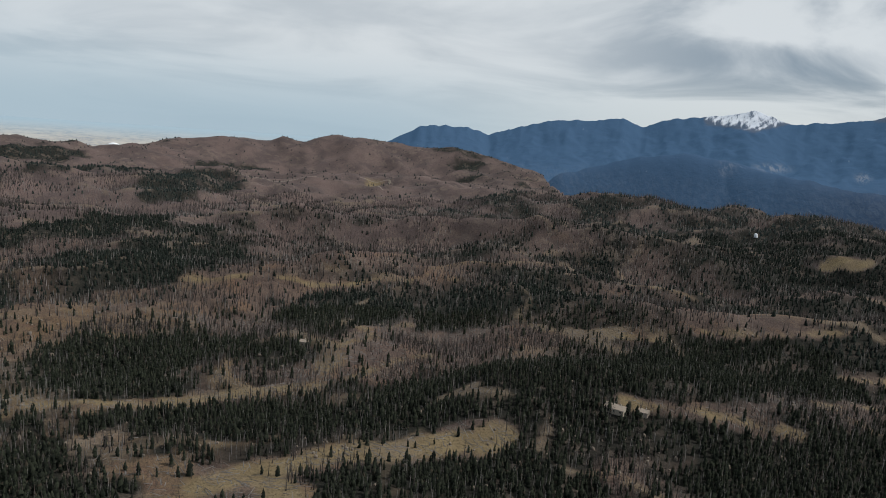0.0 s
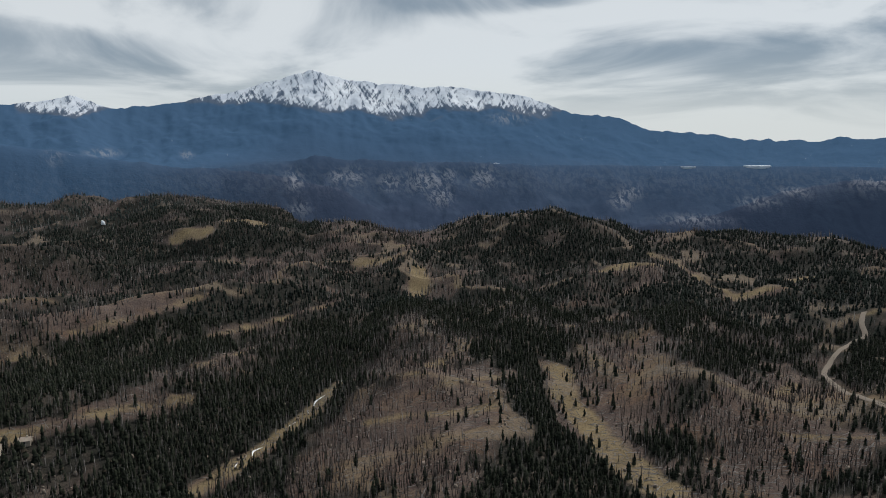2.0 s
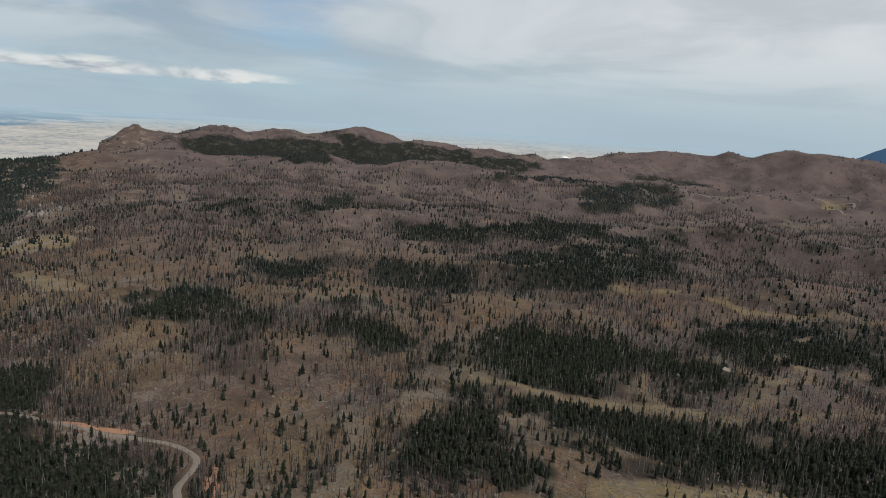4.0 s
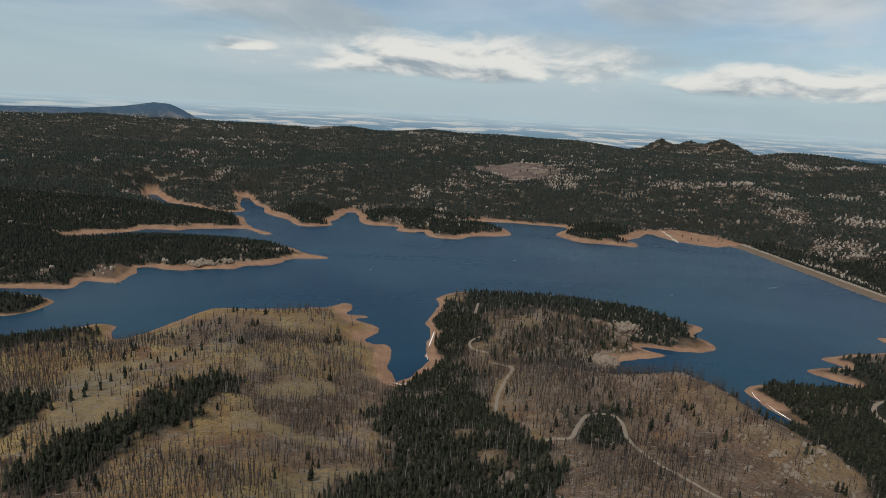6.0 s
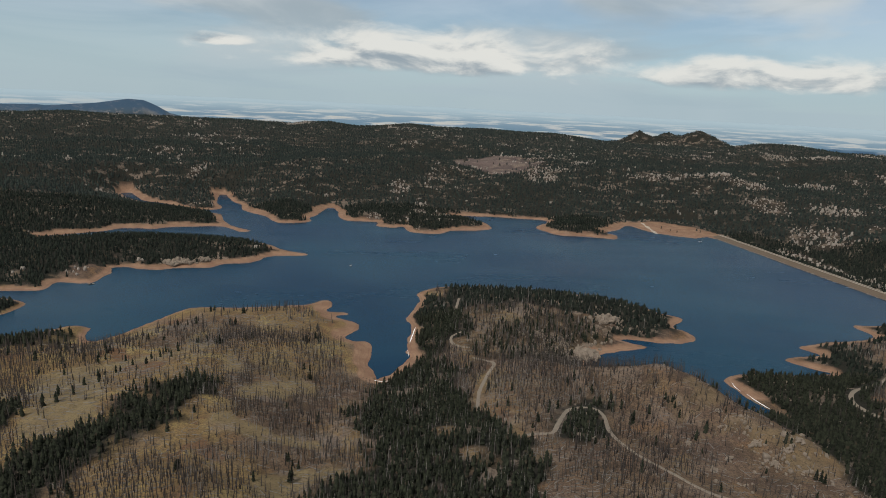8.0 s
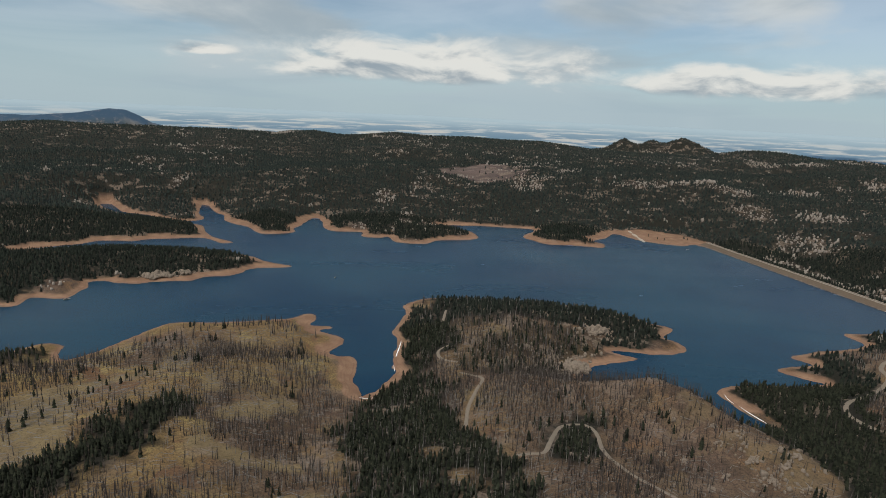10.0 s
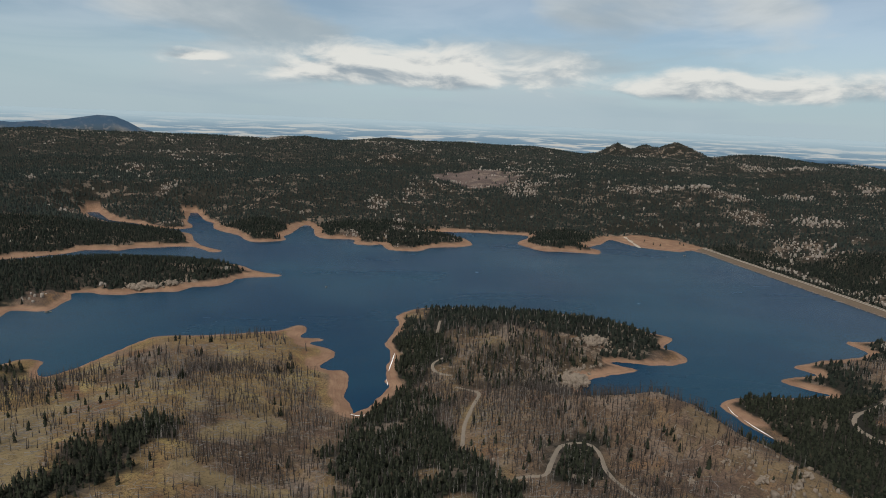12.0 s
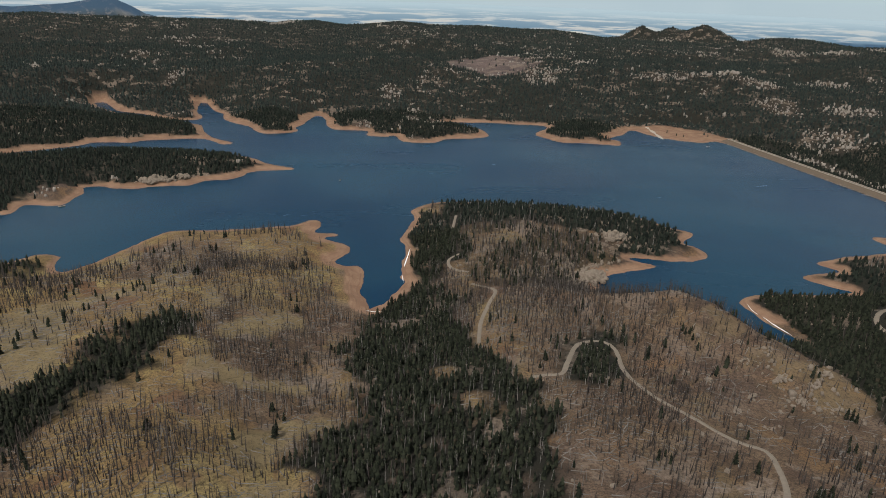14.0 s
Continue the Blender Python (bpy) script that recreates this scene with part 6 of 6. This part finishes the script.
for x0, x1, y0, y1, n in ((-240, -60, 270, 620, 16), (80, 270, 230, 430, 10), (240, 520, 100, 300, 12), (280, 420, -200, 20, 10)):
    for k in range(n):
        x, y, half = clump_rng.uniform(x0, x1), clump_rng.uniform(y0, y1), clump_rng.uniform(3, 10)
        CLUMPS.append((x - half, x + half, y - half, y + half))
BURNT_HILL, EAST_SLOPE = (-230, -60, 250, 620), (70, 270, 230, 430)
plant([lambda k=k: pine_thing(k, 4.5 + 0.8 * k) for k in range(6)], CLUMPS, 130, 31, 0.6)
plant([lambda k=k: snag_thing(k, 6.0 + 1.1 * k) for k in range(6)], [BURNT_HILL, EAST_SLOPE, (-300, -120, 420, 600)], 240, 32, 0.3)


# ---- houses, a moored boat, a jetty and frozen lakes ----
def prism(bm, x0, x1, y0, y1, z0, z1, over=0.5, thick=0.25):
    """A gabled roof along x."""
    mid = (y0 + y1) / 2
    for side in (y0 - over, y1 + over):
        a = [(x0 - over, side, z0 - 0.15), (x1 + over, side, z0 - 0.15), (x1 + over, mid, z1), (x0 - over, mid, z1)]
        low, high = [bm.verts.new(q) for q in a], [bm.verts.new((q[0], q[1], q[2] + thick)) for q in a]
        bm.faces.new(low), bm.faces.new(high[::-1])
        for k in range(4):
            bm.faces.new((low[k], low[(k + 1) % 4], high[(k + 1) % 4], high[k]))
    bmesh.ops.recalc_face_normals(bm, faces=bm.faces)


def house(at, turn, long, deep, tall, label, wall=WALL, roof=ROOFING, windows=3):
    top = thing("house", label, "house", (at[0], at[1], ground_z(*at) - 0.3), turn)
    bm = bmesh.new()
    box(bm, -long / 2, long / 2, -deep / 2, deep / 2, -0.8, tall)
    for x in (-long / 2, long / 2):
        v = [bm.verts.new(q) for q in ((x, -deep / 2, tall), (x, deep / 2, tall), (x, 0, tall + deep * 0.3))]
        bm.faces.new(v)
    part("wall", bm, wall, top)
    bm = bmesh.new()
    prism(bm, -long / 2, long / 2, -deep / 2, deep / 2, tall, tall + deep * 0.3)
    part("roof", bm, roof, top)
    for y in (-deep / 2 - 0.06, deep / 2 + 0.06):
        for k in range(windows):
            x = -long / 2 + long * (k + 0.5) / windows
            ob = part("window", boxed((x - 0.6, x + 0.6, y - 0.06, y + 0.06, 1.0, 2.2)), WALL, top)
            part("pane", boxed((x - 0.5, x + 0.5, y - 0.08, y + 0.08, 1.1, 2.1)), PANE, ob)
    part("door", boxed((long * 0.1, long * 0.1 + 1.0, deep / 2 + 0.01, deep / 2 + 0.12, -0.3, 2.0)), TIMBER, top)
    part("chimney", boxed((-long * 0.25, -long * 0.25 + 0.7, -0.35, 0.35, tall, tall + deep * 0.3 + 1.0)), CONCRETE, top)
    return top


house((298, -336), 25, 13, 7, 3.0, "low tan house with a pale roof among dark pines")
house((288, -352), 25, 6, 5, 2.6, "small tan shed with a pale roof among pines", windows=1)
house((531, -200), 40, 6, 5, 4.0, "small white house with a steep roof at the wood's edge", windows=1)

white = part("boulder", boulder_bm(91, 3, 1.4), SNOW)
tagged(white, "tall bleached white rock above the pines", "boulder")
white.matrix_world = pose(800, -1196, ground_z(800, -1196) + 3, 0, 0, 30) @ Matrix.Diagonal((3.5, 3.5, 5, 1))


def hull_bm(long, wide, tall):
    bm = bmesh.new()
    rows = []
    for k in range(7):
        u = k / 6
        w = wide / 2 * min(1.0, 2.6 * (1 - u)) * (0.85 + 0.15 * min(1, u * 4))
        rows.append([bm.verts.new((u * long - long / 2, s * w * f, z)) for s, f, z in ((-1, 1, tall), (-1, 0.6, -0.15), (1, 0.6, -0.15), (1, 1, tall))])
    for p, q in zip(rows[:-1], rows[1:]):
        for k in range(3):
            bm.faces.new((p[k], p[k + 1], q[k + 1], q[k]))
        bm.faces.new((p[3], p[0], q[0], q[3]))
    bm.faces.new(rows[0])
    bmesh.ops.recalc_face_normals(bm, faces=bm.faces)
    return bm


def boat(at, turn, long, label):
    top = thing("boat", label, "boat", (*at, 0.05), turn)
    part("hull", hull_bm(long, long * 0.36, 0.7), WALL, top)
    part("cabin", boxed((-long * 0.15, long * 0.1, -long * 0.1, long * 0.1, 0.7, 1.5)), PANE, top)
    part("seat", boxed((-long * 0.38, -long * 0.22, -long * 0.12, long * 0.12, 0.6, 0.95)), TIMBER, top)


boat((-393, 768), 30, 7.5, "small white boat moored at the sandy shore")
boat((522, 1182), 10, 6.0, "small pale boat lying off the beach")
boat((-96, 905), 70, 4.5, "small dark fishing boat out on the lake")

jetty = thing("jetty", "short wooden jetty reaching into the lake", "jetty", (398, 1312, 0), 200)
part("deck", boxed((-7, 7, -1.2, 1.2, 0.9, 1.15)), TIMBER, jetty)
for x in (-6, -2, 2, 6):
    for y in (-1.0, 1.0):
        part("post", boxed((x - 0.15, x + 0.15, y - 0.15, y + 0.15, -3.0, 1.6)), TIMBER, jetty)

for az, r, el, wide, deep in ((176.0, 3570, -1.84, 235, 75), (193.2, 3600, -2.12, 75, 45), (198.3, 3620, -2.02, 130, 50)):
    x, y = plan_xy(az, r)
    bm = bmesh.new()
    rim = []
    for k in range(28):
        a = 2 * math.pi * k / 28
        f = 1 + 0.22 * noise.noise(Vector((2 * math.cos(a), 2 * math.sin(a), az)))
        rim.append((wide / 2 * f * math.cos(a), deep * f * math.sin(a)))
    high, low = [bm.verts.new((px, py, 0)) for px, py in rim], [bm.verts.new((px, py, -60)) for px, py in rim]
    bm.faces.new(high), bm.faces.new(low[::-1])
    for k in range(28):
        bm.faces.new((high[k], low[k], low[(k + 1) % 28], high[(k + 1) % 28]))
    bmesh.ops.recalc_face_normals(bm, faces=bm.faces)
    ice = part("frozen_lake", bm, ICE)
    ice.matrix_world = pose(x, y, 240 + r * math.tan(radians(el)), 0, 0, -az)
    tagged(ice, "frozen white reservoir on a far wooded shelf", "lake", kind="structure")

dome = thing("pavilion", "white domed hall far below on the plain", "building", (*plan_xy(93.9, 3350), 240 + 3350 * math.tan(radians(-2.5))))
bm = bmesh.new()
bmesh.ops.create_uvsphere(bm, u_segments=20, v_segments=10, radius=22)
for v in bm.verts:
    v.co.z = max(v.co.z * 0.5, -12)
part("roof", bm, SNOW, dome)
